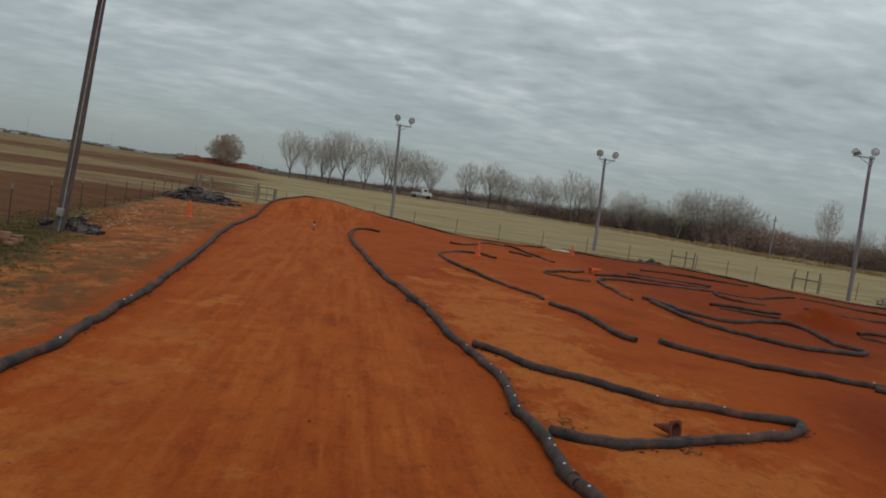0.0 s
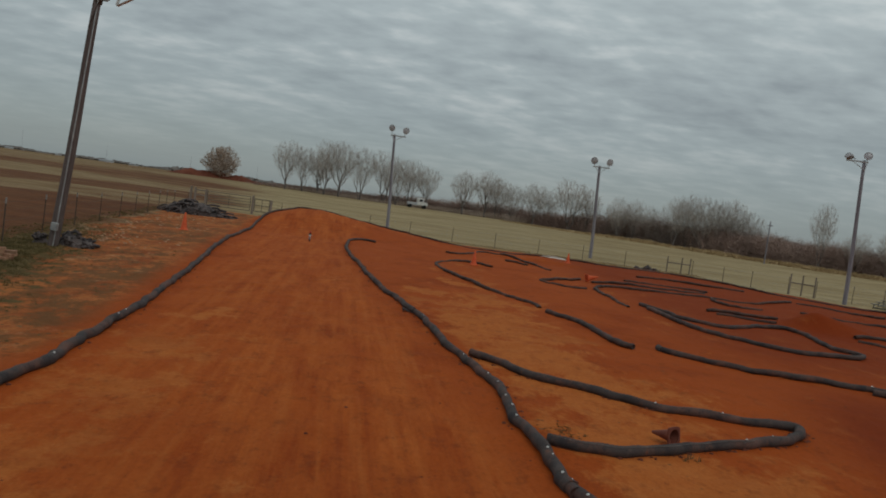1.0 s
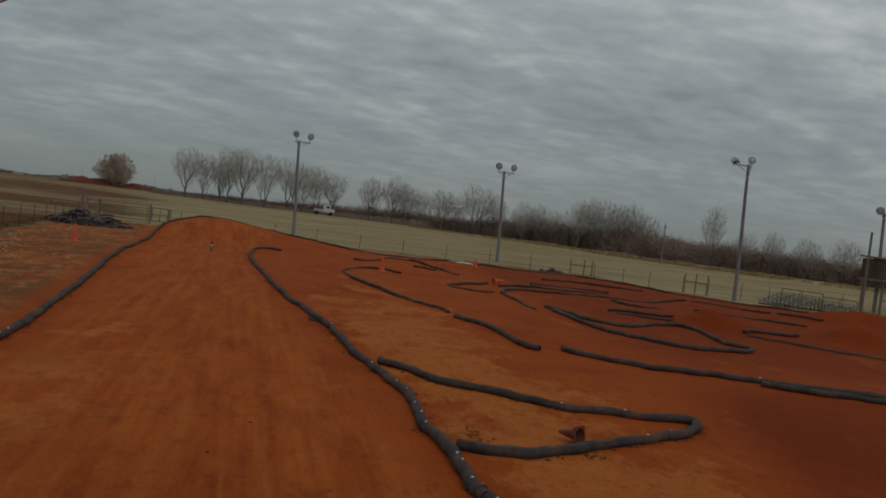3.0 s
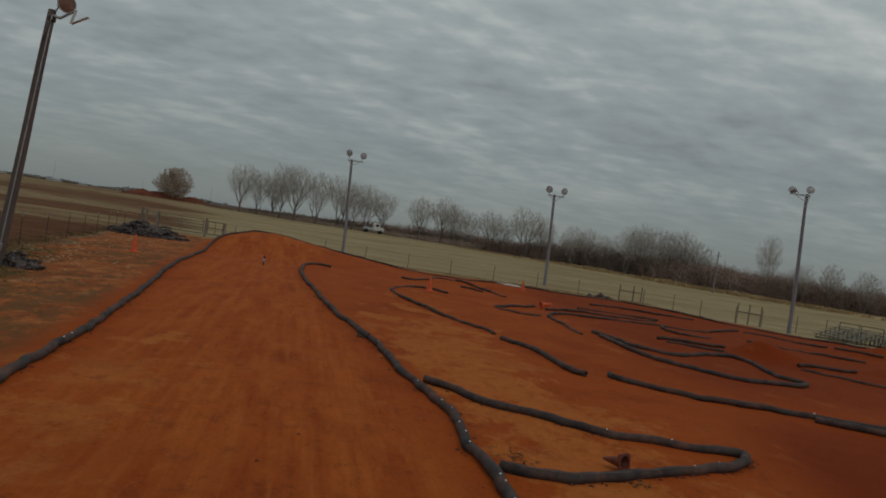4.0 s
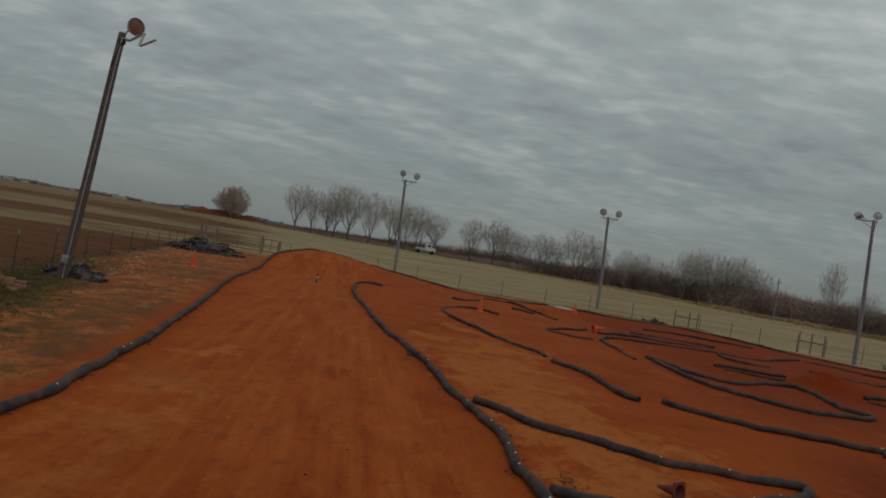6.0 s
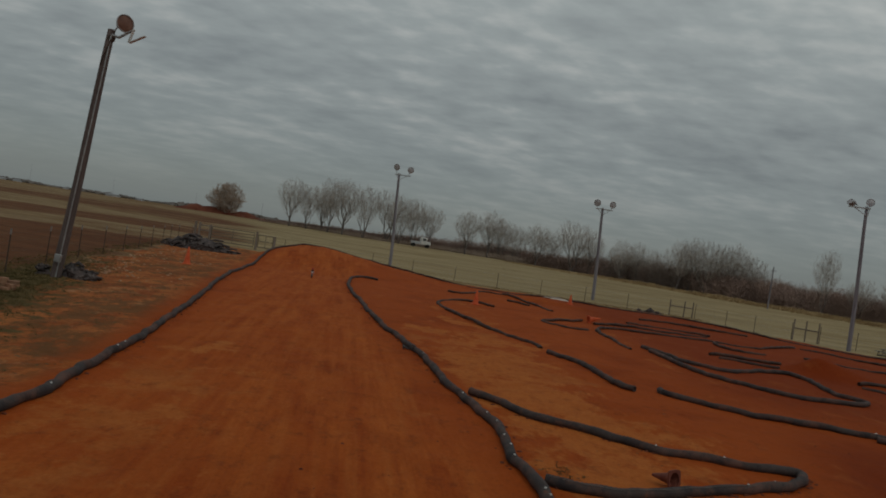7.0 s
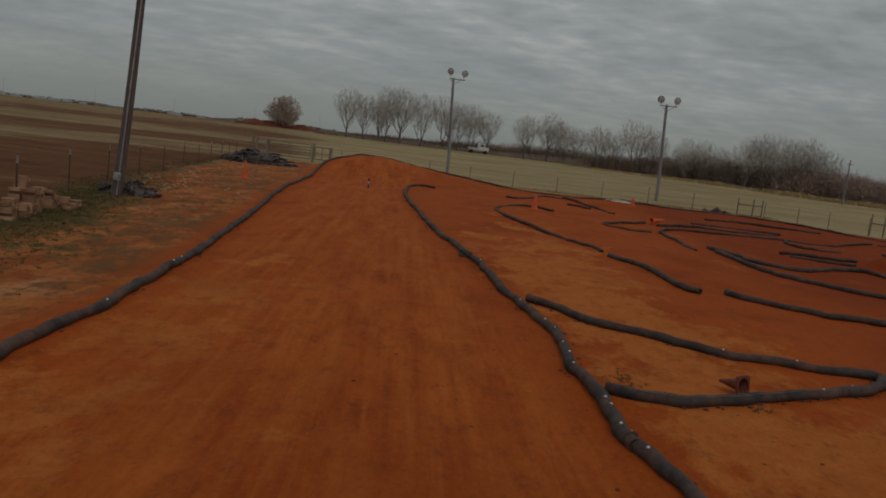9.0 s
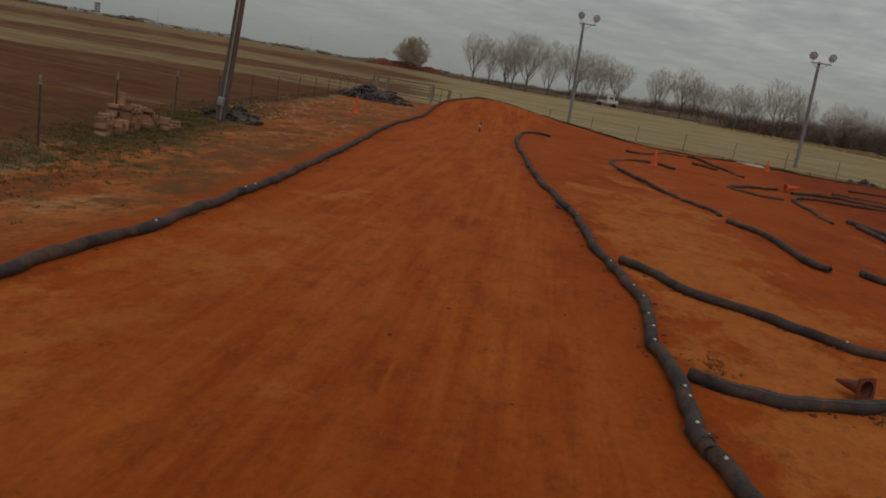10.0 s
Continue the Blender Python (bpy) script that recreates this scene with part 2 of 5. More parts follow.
def pipe_material(name, dust, dark=(0.025, 0.021, 0.022), grey=(0.075, 0.055, 0.049), film=(0.140, 0.066, 0.048)):
    """Black corrugated plastic, scuffed grey, with clay dust caught in patches."""
    m, nt, b = material(name, 0.75, 0.0, 0.25)
    c = mix(nt, ramp(nt, noise_at(nt, 3.0, 6, 0.65), 0.32, 0.70), dark, grey)
    c = mix(nt, ramp(nt, noise_at(nt, 1.3, 8, 0.76), 0.50 - dust, 0.66 - dust, (0, 0, 0), (0.8, 0.8, 0.8)), c, film)
    c = mix(nt, ramp(nt, noise_at(nt, 5.0, 8, 0.78), 0.60 - dust, 0.72 - dust, (0, 0, 0), (0.7, 0.7, 0.7)), c, (0.200, 0.066, 0.028))
    c = mix(nt, ramp(nt, noise_at(nt, 14.0, 6, 0.76), 0.54, 0.68, (0, 0, 0), (0.7, 0.7, 0.7)), c, (0.020, 0.018, 0.020))
    nt.links.new(c, b.inputs["Base Color"])
    bump(nt, b, noise_at(nt, 26.0, 5, 0.7), 0.5, 0.012)
    return m


M_GROUND = ground_material()
M_PIPE = pipe_material("pipe_plastic", 0.025)
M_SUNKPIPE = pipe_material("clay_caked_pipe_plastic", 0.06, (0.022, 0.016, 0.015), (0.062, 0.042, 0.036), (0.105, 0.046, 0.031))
M_HEAP = worn("dusty_heap_plastic", (0.036, 0.031, 0.032), (0.140, 0.106, 0.096), 3.0, 0.75, 0, 0.3, 18.0, 0.3, 0.006)
M_RUST = worn("rusty_iron", (0.10, 0.035, 0.018), (0.20, 0.075, 0.035), 9.0, 0.75, 0.2, 0.3)
M_WOOD = worn("weathered_pole_wood", (0.090, 0.068, 0.062), (0.165, 0.126, 0.115), 8.0, 0.9, 0, 0.2, 30.0, 0.5, 0.01, (5, 5, 0.15))
M_GREYWOOD = worn("silvered_pole_wood", (0.165, 0.152, 0.168), (0.29, 0.270, 0.290), 2.5, 0.9, 0, 0.2, 14.0, 0.5, 0.01, (5, 5, 0.3))
M_TIMBER = worn("grey_timber", (0.16, 0.125, 0.10), (0.27, 0.22, 0.18), 3.0, 0.9, 0, 0.2, 20.0, 0.4, 0.006, (5, 5, 0.4), 0.2)
M_STEEL = worn("galvanised_steel", (0.30, 0.30, 0.30), (0.46, 0.46, 0.45), 5.0, 0.5, 0.7, 0.5)
M_POST = worn("dull_post_steel", (0.055, 0.042, 0.035), (0.12, 0.085, 0.065), 8.0, 0.7, 0.3, 0.3)
M_GATE = worn("dull_gate_steel", (0.12, 0.098, 0.076), (0.21, 0.175, 0.135), 5.0, 0.7, 0.3, 0.3)
M_BOARD = worn("brown_booth_board", (0.075, 0.045, 0.032), (0.14, 0.09, 0.062), 3.0, 0.85, 0, 0.2, 20.0, 0.4, 0.006, (5, 5, 0.4), 0.2)
M_LITTER = worn("dead_grass_litter", (0.095, 0.058, 0.028), (0.200, 0.130, 0.062), 9.0, 0.95, 0, 0.1)
M_STRAP = worn("dusty_seam_plastic", (0.07, 0.055, 0.05), (0.20, 0.17, 0.155), 5.0, 0.8)
M_TIP = worn("dull_tip_paint", (0.20, 0.18, 0.165), (0.34, 0.31, 0.28), 9.0, 0.8)
M_WHITE = worn("chalky_white_paint", (0.52, 0.51, 0.48), (0.72, 0.71, 0.68), 6.0, 0.7)
M_CONE = worn("orange_cone_plastic", (0.55, 0.075, 0.018), (0.72, 0.13, 0.04), 5.0, 0.6)
M_OLDCONE = worn("faded_red_cone_plastic", (0.13, 0.030, 0.018), (0.20, 0.058, 0.034), 5.0, 0.7)
M_LENS = worn("lamp_lens", (0.33, 0.325, 0.34), (0.46, 0.455, 0.47), 4.0, 0.35, 0, 0.5)
M_SHELL = worn("lamp_shell", (0.30, 0.285, 0.28), (0.46, 0.44, 0.43), 6.0, 0.55, 0.5)
M_BARK = worn("bare_bark", (0.35, 0.308, 0.272), (0.48, 0.430, 0.385), 0.8, 0.95, 0, 0.1)
M_TRUNK = worn("dark_trunk_bark", (0.135, 0.116, 0.106), (0.22, 0.19, 0.175), 0.8, 0.95, 0, 0.1)
M_BRUSH = worn("brush_stems", (0.225, 0.152, 0.124), (0.38, 0.268, 0.220), 0.12, 0.95, 0, 0.1)
M_RUSSET = worn("russet_twigs", (0.35, 0.268, 0.208), (0.50, 0.400, 0.325), 0.4, 0.95, 0, 0.1)
M_SAPLING = worn("sapling_bark", (0.155, 0.120, 0.100), (0.26, 0.208, 0.176), 0.3, 0.95, 0, 0.1)
M_DRY = worn("dry_grass", (0.27, 0.180, 0.090), (0.42, 0.300, 0.155), 0.5, 0.95, 0, 0.1)
M_TUFT = worn("grass_tufts", (0.086, 0.072, 0.028), (0.21, 0.150, 0.070), 2.0, 0.9, 0, 0.1)
M_BANK = worn("red_spoil", (0.115, 0.036, 0.022), (0.185, 0.064, 0.038), 0.3, 0.95, 0, 0.1, 2.0)
M_BRICK = worn("pale_brick", (0.24, 0.105, 0.060), (0.45, 0.265, 0.165), 5.0, 0.9, 0, 0.2, 50.0, 0.4, 0.004, None, 0.42)
M_FARWOOD = worn("far_woods", (0.12, 0.108, 0.10), (0.20, 0.175, 0.155), 0.05, 0.95, 0, 0.1)
M_FARWALL = worn("far_building_wall", (0.36, 0.37, 0.38), (0.50, 0.51, 0.52), 0.2, 0.8)
M_FARROOF = worn("far_building_roof", (0.27, 0.28, 0.29), (0.36, 0.37, 0.38), 0.2, 0.8)
M_GLASS = worn("truck_glass", (0.02, 0.025, 0.03), (0.03, 0.035, 0.04), 2.0, 0.15, 0, 0.6)
M_TYRE = worn("tyre_rubber", (0.015, 0.015, 0.015), (0.035, 0.033, 0.03), 8.0, 0.85)
M_RUBBLE = worn("tan_rubble", (0.34, 0.18, 0.10), (0.48, 0.30, 0.185), 2.0, 0.9)
M_OLDLENS = worn("rusty_lens", (0.14, 0.060, 0.040), (0.24, 0.12, 0.08), 4.0, 0.4)
M_SHEET = worn("pale_sheet", (0.45, 0.36, 0.29), (0.60, 0.52, 0.45), 2.0, 0.8)
M_RED = worn("red_model_paint", (0.30, 0.022, 0.015), (0.40, 0.035, 0.02), 9.0, 0.45)
M_ALU = worn("bleacher_aluminium", (0.15, 0.145, 0.135), (0.27, 0.265, 0.25), 3.0, 0.6, 0.4, 0.5)
M_PINK = worn("faded_pink_plastic", (0.40, 0.10, 0.10), (0.50, 0.16, 0.15), 4.0, 0.6)


# ---- building helpers ----
def part(name, bm, mat, parent=None, label=""):
    """Links a bmesh as one mesh object, under a thing or part where one is given."""
    me = bpy.data.meshes.new(name)
    bm.normal_update()
    bm.to_mesh(me)
    bm.free()
    if mat:
        me.materials.append(mat)
    ob = new(name, me)
    if parent:
        ob.parent = parent
    if label:
        ob["label"] = label
    return ob


def raw(name, verts, faces, mat, parent=None, smooth=False):
    me = bpy.data.meshes.new(name)
    me.from_pydata(verts, [], faces)
    if smooth:
        me.polygons.foreach_set("use_smooth", [True] * len(faces))
    me.materials.append(mat)
    me.update()
    ob = new(name, me)
    if parent:
        ob.parent = parent
    return ob


def thing(name, at, label, category, group="", kind="", turn=0.0):
    e = new(name)
    e.empty_display_size = 0.2
    e.matrix_basis = pose(*at, 0, 0, turn)
    return tagged(e, label, category, group, kind)


def box(bm, size, at=(0, 0, 0), rot=(0, 0, 0), bevel=0.0):
    g = bmesh.ops.create_cube(bm, size=1.0, matrix=pose(*at, *rot) @ Matrix.Diagonal((*size, 1)))
    if bevel:
        es = list({e for v in g["verts"] for e in v.link_edges})
        bmesh.ops.bevel(bm, geom=es, offset=bevel, segments=1, affect="EDGES")


def rod(bm, a, b, r0, r1=None, sides=8, caps=True):
    a, b = Vector(a), Vector(b)
    d = b - a
    m = Matrix.Translation((a + b) / 2) @ d.to_track_quat("Z", "Y").to_matrix().to_4x4()
    bmesh.ops.create_cone(bm, cap_ends=caps, segments=sides, radius1=r0, radius2=r0 if r1 is None else r1, depth=d.length, matrix=m)


def lathe(bm, profile, sides=16, m=Matrix.Identity(4)):
    """A turned shape from (radius, height) pairs."""
    rings = []
    for r, z in profile:
        rings.append([bm.verts.new(m @ Vector((r * math.cos(2 * math.pi * k / sides), r * math.sin(2 * math.pi * k / sides), z))) for k in range(sides)])
    for p, q in zip(rings, rings[1:]):
        for k in range(sides):
            f = bm.faces.new((p[k], p[(k + 1) % sides], q[(k + 1) % sides], q[k]))
            f.smooth = True
    return rings


def smoothstep(a, b, x):
    t = np.clip((np.asarray(x, float) - a) / (b - a), 0, 1)
    return t * t * (3 - 2 * t)


# ---- the ground ----
RIDGE_X = [-17, -15.4, -14.2, -13.4, -12.2, -10.7, -9.0, -7.4, -5.8, -4.0, -2.0, 0.5]
RIDGE_Z = [0.0, 0.05, 0.42, 0.86, 1.20, 1.27, 1.05, 0.80, 0.50, 0.28, 0.10, 0.0]


WAVES = {}


def waves(x, y, size, seed):
    """Smooth random heights, about -1 to 1, from a few crossed sines."""
    if seed not in WAVES:
        rng = np.random.RandomState(seed)
        WAVES[seed] = [(rng.uniform(0, 6.28), rng.uniform(0.6, 1.7), rng.uniform(0, 6.28)) for _ in range(7)]
    out = np.zeros_like(np.asarray(x, float))
    for a, f, p in WAVES[seed]:
        out = out + np.sin((x * math.cos(a) + y * math.sin(a)) * (f / size * 6.28) + p)
    return out / 3.0


MOUNDS = [(12.75, 27.3, 0.6, 0.7, 0.20), (13.2, 27.1, 1.6, 0.95, 0.48), (18.6, 26.6, 1.4, 1.1, 0.72), (24.5, 35.0, 3.6, 2.0, 0.85), (4.5, 46.8, 3.0, 1.2, 0.22)]


def height(x, y):
    x, y = np.asarray(x, float), np.asarray(y, float)
    line = 50.8 + 2.4 * smoothstep(-9, -5, x)
    d = y - line
    z = np.interp(x, RIDGE_X, RIDGE_Z) * np.where(d < 0, smoothstep(-12.5, 0.6, d) ** 1.15, 1 - smoothstep(0.3, 3.2, d))
    for mx, my, sx, sy, h in MOUNDS:
        z = z + h * np.exp(-(((x - mx) / sx) ** 2 + ((y - my) / sy) ** 2))
    near = 1 - smoothstep(55, 75, np.hypot(x, y))
    z = z + near * (0.022 * waves(x, y, 5.0, 3) + 0.010 * waves(x, y, 1.3, 4) + 0.004 * waves(x, y, 0.45, 5))
    r = np.hypot(x, y)
    z = z + 2.2 * smoothstep(70, 260, r) + 0.06 * smoothstep(75, 120, r) * waves(x, y, 45, 6)
    return z


def step01(a, b, x):
    t = min(1.0, max(0.0, (x - a) / (b - a)))
    return t * t * (3 - 2 * t)


def ht(x, y):
    """The ground's height at one place; beyond the track only the slow swell counts."""
    r = math.hypot(x, y)
    if r > 76:
        w = sum(math.sin((x * math.cos(a) + y * math.sin(a)) * (f / 45 * 6.28) + p) for a, f, p in WAVES[6]) / 3.0
        return 2.2 * step01(70, 260, r) + 0.06 * step01(75, 120, r) * w
    return float(height(x, y))


FENCE_X, FENCE_Y = [-7.0, -9.6, -12.6, -14.4, -16.9, -19.6, -22.0], [4.0, 11.5, 18.5, 24.5, 34.0, 44.5, 53.0]


def fence_x(y):
    return np.interp(y, FENCE_Y, FENCE_X)


def axis(lo, hi, step, reach, grow):
    mids = list(np.arange(lo, hi + step / 2, step))
    out, s = [], step
    v = hi
    while v < reach:
        s *= grow
        v += s
        out.append(v)
    left, s, v = [], step, lo
    while v > -reach:
        s *= grow
        v -= s
        left.append(v)
    return np.array(left[::-1] + mids + out)


def falloff_clay(x, y):
    """Darker clay with lens corner falloff painted in, at the loop's outer side."""
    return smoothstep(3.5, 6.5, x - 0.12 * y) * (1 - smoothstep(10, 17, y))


def build_ground():
    gx, gy = axis(-24, 32, 0.16, 4600, 1.10), axis(-7, 62, 0.16, 4600, 1.10)
    X, Y = np.meshgrid(gx, gy)
    Z = height(X, Y)
    nx, ny = len(gx), len(gy)
    co = np.stack([X, Y, Z], -1).reshape(-1, 3).astype(np.float32)
    i = (np.arange(ny - 1)[:, None] * nx + np.arange(nx - 1)[None, :]).ravel()
    quads = np.stack([i, i + 1, i + 1 + nx, i + nx], -1).astype(np.int32)
    me = bpy.data.meshes.new("ground")
    me.vertices.add(len(co))
    me.vertices.foreach_set("co", co.ravel())
    me.loops.add(quads.size)
    me.loops.foreach_set("vertex_index", quads.ravel())
    me.polygons.add(len(quads))
    me.polygons.foreach_set("loop_start", np.arange(0, quads.size, 4, dtype=np.int32))
    me.update(calc_edges=True)
    me.polygons.foreach_set("use_smooth", np.ones(len(quads), bool))
    x, y = co[:, 0].astype(float), co[:, 1].astype(float)
    wob = 0.5 * waves(x, y, 4.0, 8)
    fx = fence_x(y)
    border = np.interp(x, [-30, -8, -2, 6, 16, 20, 24, 34, 60], [57, 57, 55.2, 56.2, 56, 49, 45, 43, 43])
    # red clay from the fence to the far border
    track = smoothstep(-0.5, 1.6, x - fx + wob) * (1 - smoothstep(-0.4, 0.5, y - border + 0.3 * wob)) * (1 - smoothstep(58, 66, x))
    # ploughed land left of the fence, in bands
    r = np.hypot(x, y) + 3.0 * waves(x, y, 40, 9)
    bands = np.clip(smoothstep(8, 14, r) * (1 - smoothstep(52, 60, r)) + smoothstep(74, 80, r) * (1 - smoothstep(96, 106, r)) + 0.9 * smoothstep(128, 138, r) * (1 - smoothstep(160, 185, r)) + 0.7 * smoothstep(230, 250, r) * (1 - smoothstep(290, 330, r)), 0, 1)
    left = 1 - smoothstep(-0.34, -0.27, x / np.maximum(np.hypot(x, y), 1) + 0.02 * waves(x, y, 30, 11))
    plough = np.clip(bands * 0.50 + 0.34 + 0.20 * (1 - smoothstep(45, 62, r)), 0, 1)
    # turf along the fence by the first pole
    turf = 1.05 * np.exp(-(((x - fence_x(y) - 0.8) / 1.45) ** 2)) * np.exp(-(((y - 18.0) / 6.5) ** 2)) + 0.10 * np.exp(-(((x - fence_x(y) - 2.8) / 2.4) ** 2)) * (y < 44)
    # paler, drier clay: off the left pipe and inside the near loop
    left_pipe = np.interp(y, [0, 7, 12, 20, 30, 46, 60], [-4.6, -4.8, -5.8, -7.7, -10.2, -13.4, -14])
    main_pipe = np.interp(y, [0, 6, 8.5, 12, 18, 25, 38, 60], [2.3, 1.75, 1.05, 0.35, -1.3, -3.2, -6.3, -6.5])
    pale = smoothstep(0.1, 1.0, left_pipe - x) * 0.8 + smoothstep(0.1, 0.5, x - main_pipe) * (1 - smoothstep(0.6, 5.2, x - main_pipe + 1.6 * wob)) * (1 - smoothstep(17, 28, y + 5 * wob)) * 0.9
    pale = pale + 0.95 * np.exp(-(((x - left_pipe - 1.1) / 1.1) ** 2)) * (1 - smoothstep(9, 18, y)) + 0.8 * np.exp(-((x + 16.0) / 3.5) ** 2 - ((y - 41) / 4.5) ** 2)
    # pale patches thin out where lens falloff is painted into the clay
    pale = pale + smoothstep(0.3, 1.5, x - main_pipe) * (1 - smoothstep(26, 50, y)) * np.clip(0.20 + 0.40 * waves(x, y, 7.0, 14), 0, 1) * (1 - 0.9 * np.clip(falloff_clay(x, y), 0, 1))
    pale = pale * (1 - np.exp(-(((x - 13.2) / 3.2) ** 2) - ((y - 27) / 3.0) ** 2))
    lane = smoothstep(0.2, 1.2, x - left_pipe) * smoothstep(0.2, 1.0, main_pipe - x) * 0.9 + 0.1
    # redder clay; the loop and infield terms also paint in the lens's corner falloff
    falloff_red = 1.0 * smoothstep(3.5, 6.5, x - 0.12 * y) * (1 - smoothstep(10, 17, y)) + 0.12 * smoothstep(0.5, 2.0, x - left_pipe) * smoothstep(0.3, 1.2, main_pipe - x) * (1 - smoothstep(6.0, 9.5, y)) + 0.42 * smoothstep(4, 9, x) * smoothstep(14, 20, y) + 0.30 * np.exp(-(((x - 13.2) / 2.6) ** 2) - ((y - 27) / 2.4) ** 2)
    for n, v in (("track", track), ("plough", plough), ("lane", lane), ("verge", smoothstep(0.0, 0.9, left_pipe - x)), ("falloff_red", falloff_red), ("tillage", left * (1 - track)), ("turf", turf), ("pale", pale)):
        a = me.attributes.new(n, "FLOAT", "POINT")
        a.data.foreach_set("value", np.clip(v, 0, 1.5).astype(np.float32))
    me.materials.append(M_GROUND)
    return tagged(new("ground", me), "red clay track running out into straw-coloured winter field", "ground", kind="structure")


build_ground()


# ---- drain pipes that mark the lanes ----
def spline(points, step):
    """Even steps along a smooth line through the points."""
    p = np.array(points, float)
    p = np.vstack([2 * p[0] - p[1], p, 2 * p[-1] - p[-2]])
    out = []
    for k in range(1, len(p) - 2):
        n = max(2, int(np.linalg.norm(p[k + 1] - p[k]) / 0.05))
        t = np.linspace(0, 1, n, endpoint=False)[:, None]
        a, b, c, d = p[k - 1], p[k], p[k + 1], p[k + 2]
        out.append(0.5 * (2 * b + (c - a) * t + (2 * a - 5 * b + 4 * c - d) * t**2 + (3 * b - a - 3 * c + d) * t**3))
    out = np.vstack(out + [p[-2][None]])
    s = np.r_[0, np.cumsum(np.linalg.norm(np.diff(out, axis=0), axis=1))]
    want = np.linspace(0, s[-1], max(3, int(s[-1] / step)))
    return np.stack([np.interp(want, s, out[:, k]) for k in range(out.shape[1])], -1)


def tube(path, radii, sides, name, mat, parent=None):
    """A tube along the path, open at both ends with a wall."""
    path = np.asarray(path, float)
    tan = np.gradient(path, axis=0)
    tan /= np.linalg.norm(tan, axis=1)[:, None]
    side = np.cross(tan, (0, 0, 1.0))
    side /= np.linalg.norm(side, axis=1)[:, None]
    up = np.cross(side, tan)
    a = np.linspace(0, 2 * np.pi, sides, endpoint=False)
    ring = np.cos(a)[None, :, None] * side[:, None] + np.sin(a)[None, :, None] * up[:, None]
    v = path[:, None] + ring * np.asarray(radii)[:, None, None]
    n = len(path)
    inner0, inner1 = path[0] + ring[0] * radii[0] * 0.84, path[-1] + ring[-1] * radii[-1] * 0.84
    deep0, deep1 = inner0 + tan[0] * 0.25, inner1 - tan[-1] * 0.25
    verts = np.vstack([v.reshape(-1, 3), inner0, deep0, inner1, deep1])
    faces = []
    for k in range(n - 1):
        for j in range(sides):
            q = (j + 1) % sides
            faces.append((k * sides + j, k * sides + q, (k + 1) * sides + q, (k + 1) * sides + j))
    o = n * sides
    for j in range(sides):
        q = (j + 1) % sides
        faces += [(j, o + j, o + q, q), (o + j, o + sides + j, o + sides + q, o + q)]
        e = (n - 1) * sides
        faces += [(e + j, e + q, o + 2 * sides + q, o + 2 * sides + j), (o + 2 * sides + j, o + 2 * sides + q, o + 3 * sides + q, o + 3 * sides + j)]
    faces += [tuple(o + sides + j for j in range(sides)), tuple(o + 3 * sides + j for j in range(sides))]
    return raw(name, verts.tolist(), faces, mat, parent, True)


PIPE_R = 0.072


def drain_pipe(points, label, near=True, r=PIPE_R, sink=0.02, seed=0, lift=0.0):
    step = 0.028 if near else 0.10
    p = spline(points, step)
    s = np.arange(len(p)) * step
    rng = np.random.RandomState(seed)
    if not near:
        sink = sink + 0.014 + 0.03 * np.sin(s * 0.5 + rng.uniform(0, 6)) + 0.015 * np.sin(s * 1.7 + rng.uniform(0, 6))
    z = height(p[:, 0], p[:, 1]) + r - sink + lift
    wob = sum(np.sin(s * f + rng.uniform(0, 6)) * g for f, g in ((1.1, 0.022), (2.7, 0.020), (5.5, 0.016), (9.0, 0.012), (14.0, 0.006)))
    d = np.gradient(p, axis=0)
    d /= np.linalg.norm(d, axis=1)[:, None]
    p = p + np.stack([-d[:, 1], d[:, 0]], -1) * (wob * (0.7 if near else 1.0))[:, None]
    z = z + np.maximum(0, sum(np.sin(s * f + rng.uniform(0, 6)) * g for f, g in ((0.9, 0.012), (2.1, 0.008))))
    swell = 1 + sum(np.sin(s * f + rng.uniform(0, 6)) * g for f, g in ((1.7, 0.05), (4.3, 0.06), (7.1, 0.06), (13.0, 0.045), (21.0, 0.025)))
    radii = (np.where(np.arange(len(p)) % 2 == 0, r, r * 0.92) if near else np.full(len(p), r * 0.90)) * (1 + (swell - 1) * (0.65 if near else 1.0))
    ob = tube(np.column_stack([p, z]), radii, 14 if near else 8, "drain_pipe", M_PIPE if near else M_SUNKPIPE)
    return tagged(ob, label, "drain pipe", "pipes that mark the track"), np.column_stack([p, z])


LINES = []


def lay(points, near, label):
    made, line = drain_pipe(points, label, near, seed=len(LINES))
    LINES.append((made, line))


# along the straight
lay([(-4.1, -6.0), (-4.3, -2.0), (-4.5, 1.2), (-4.6, 3.6), (-4.68, 5.2), (-4.80, 6.6), (-4.92, 7.35), (-5.03, 8.1), (-5.02, 8.75), (-5.16, 9.4), (-5.45, 10.4), (-5.52, 10.95), (-5.83, 12.3), (-5.92, 12.94), (-6.05, 13.77), (-6.55, 15.7), (-6.99, 17.44), (-7.43, 19.39), (-8.6, 23.8), (-9.78, 28.33), (-10.86, 33.2), (-12.0, 39.4), (-12.8, 43.5), (-13.35, 47.5), (-13.3, 49.8), (-12.4, 51.0)], True, "long dusty black corrugated pipe along the straight")
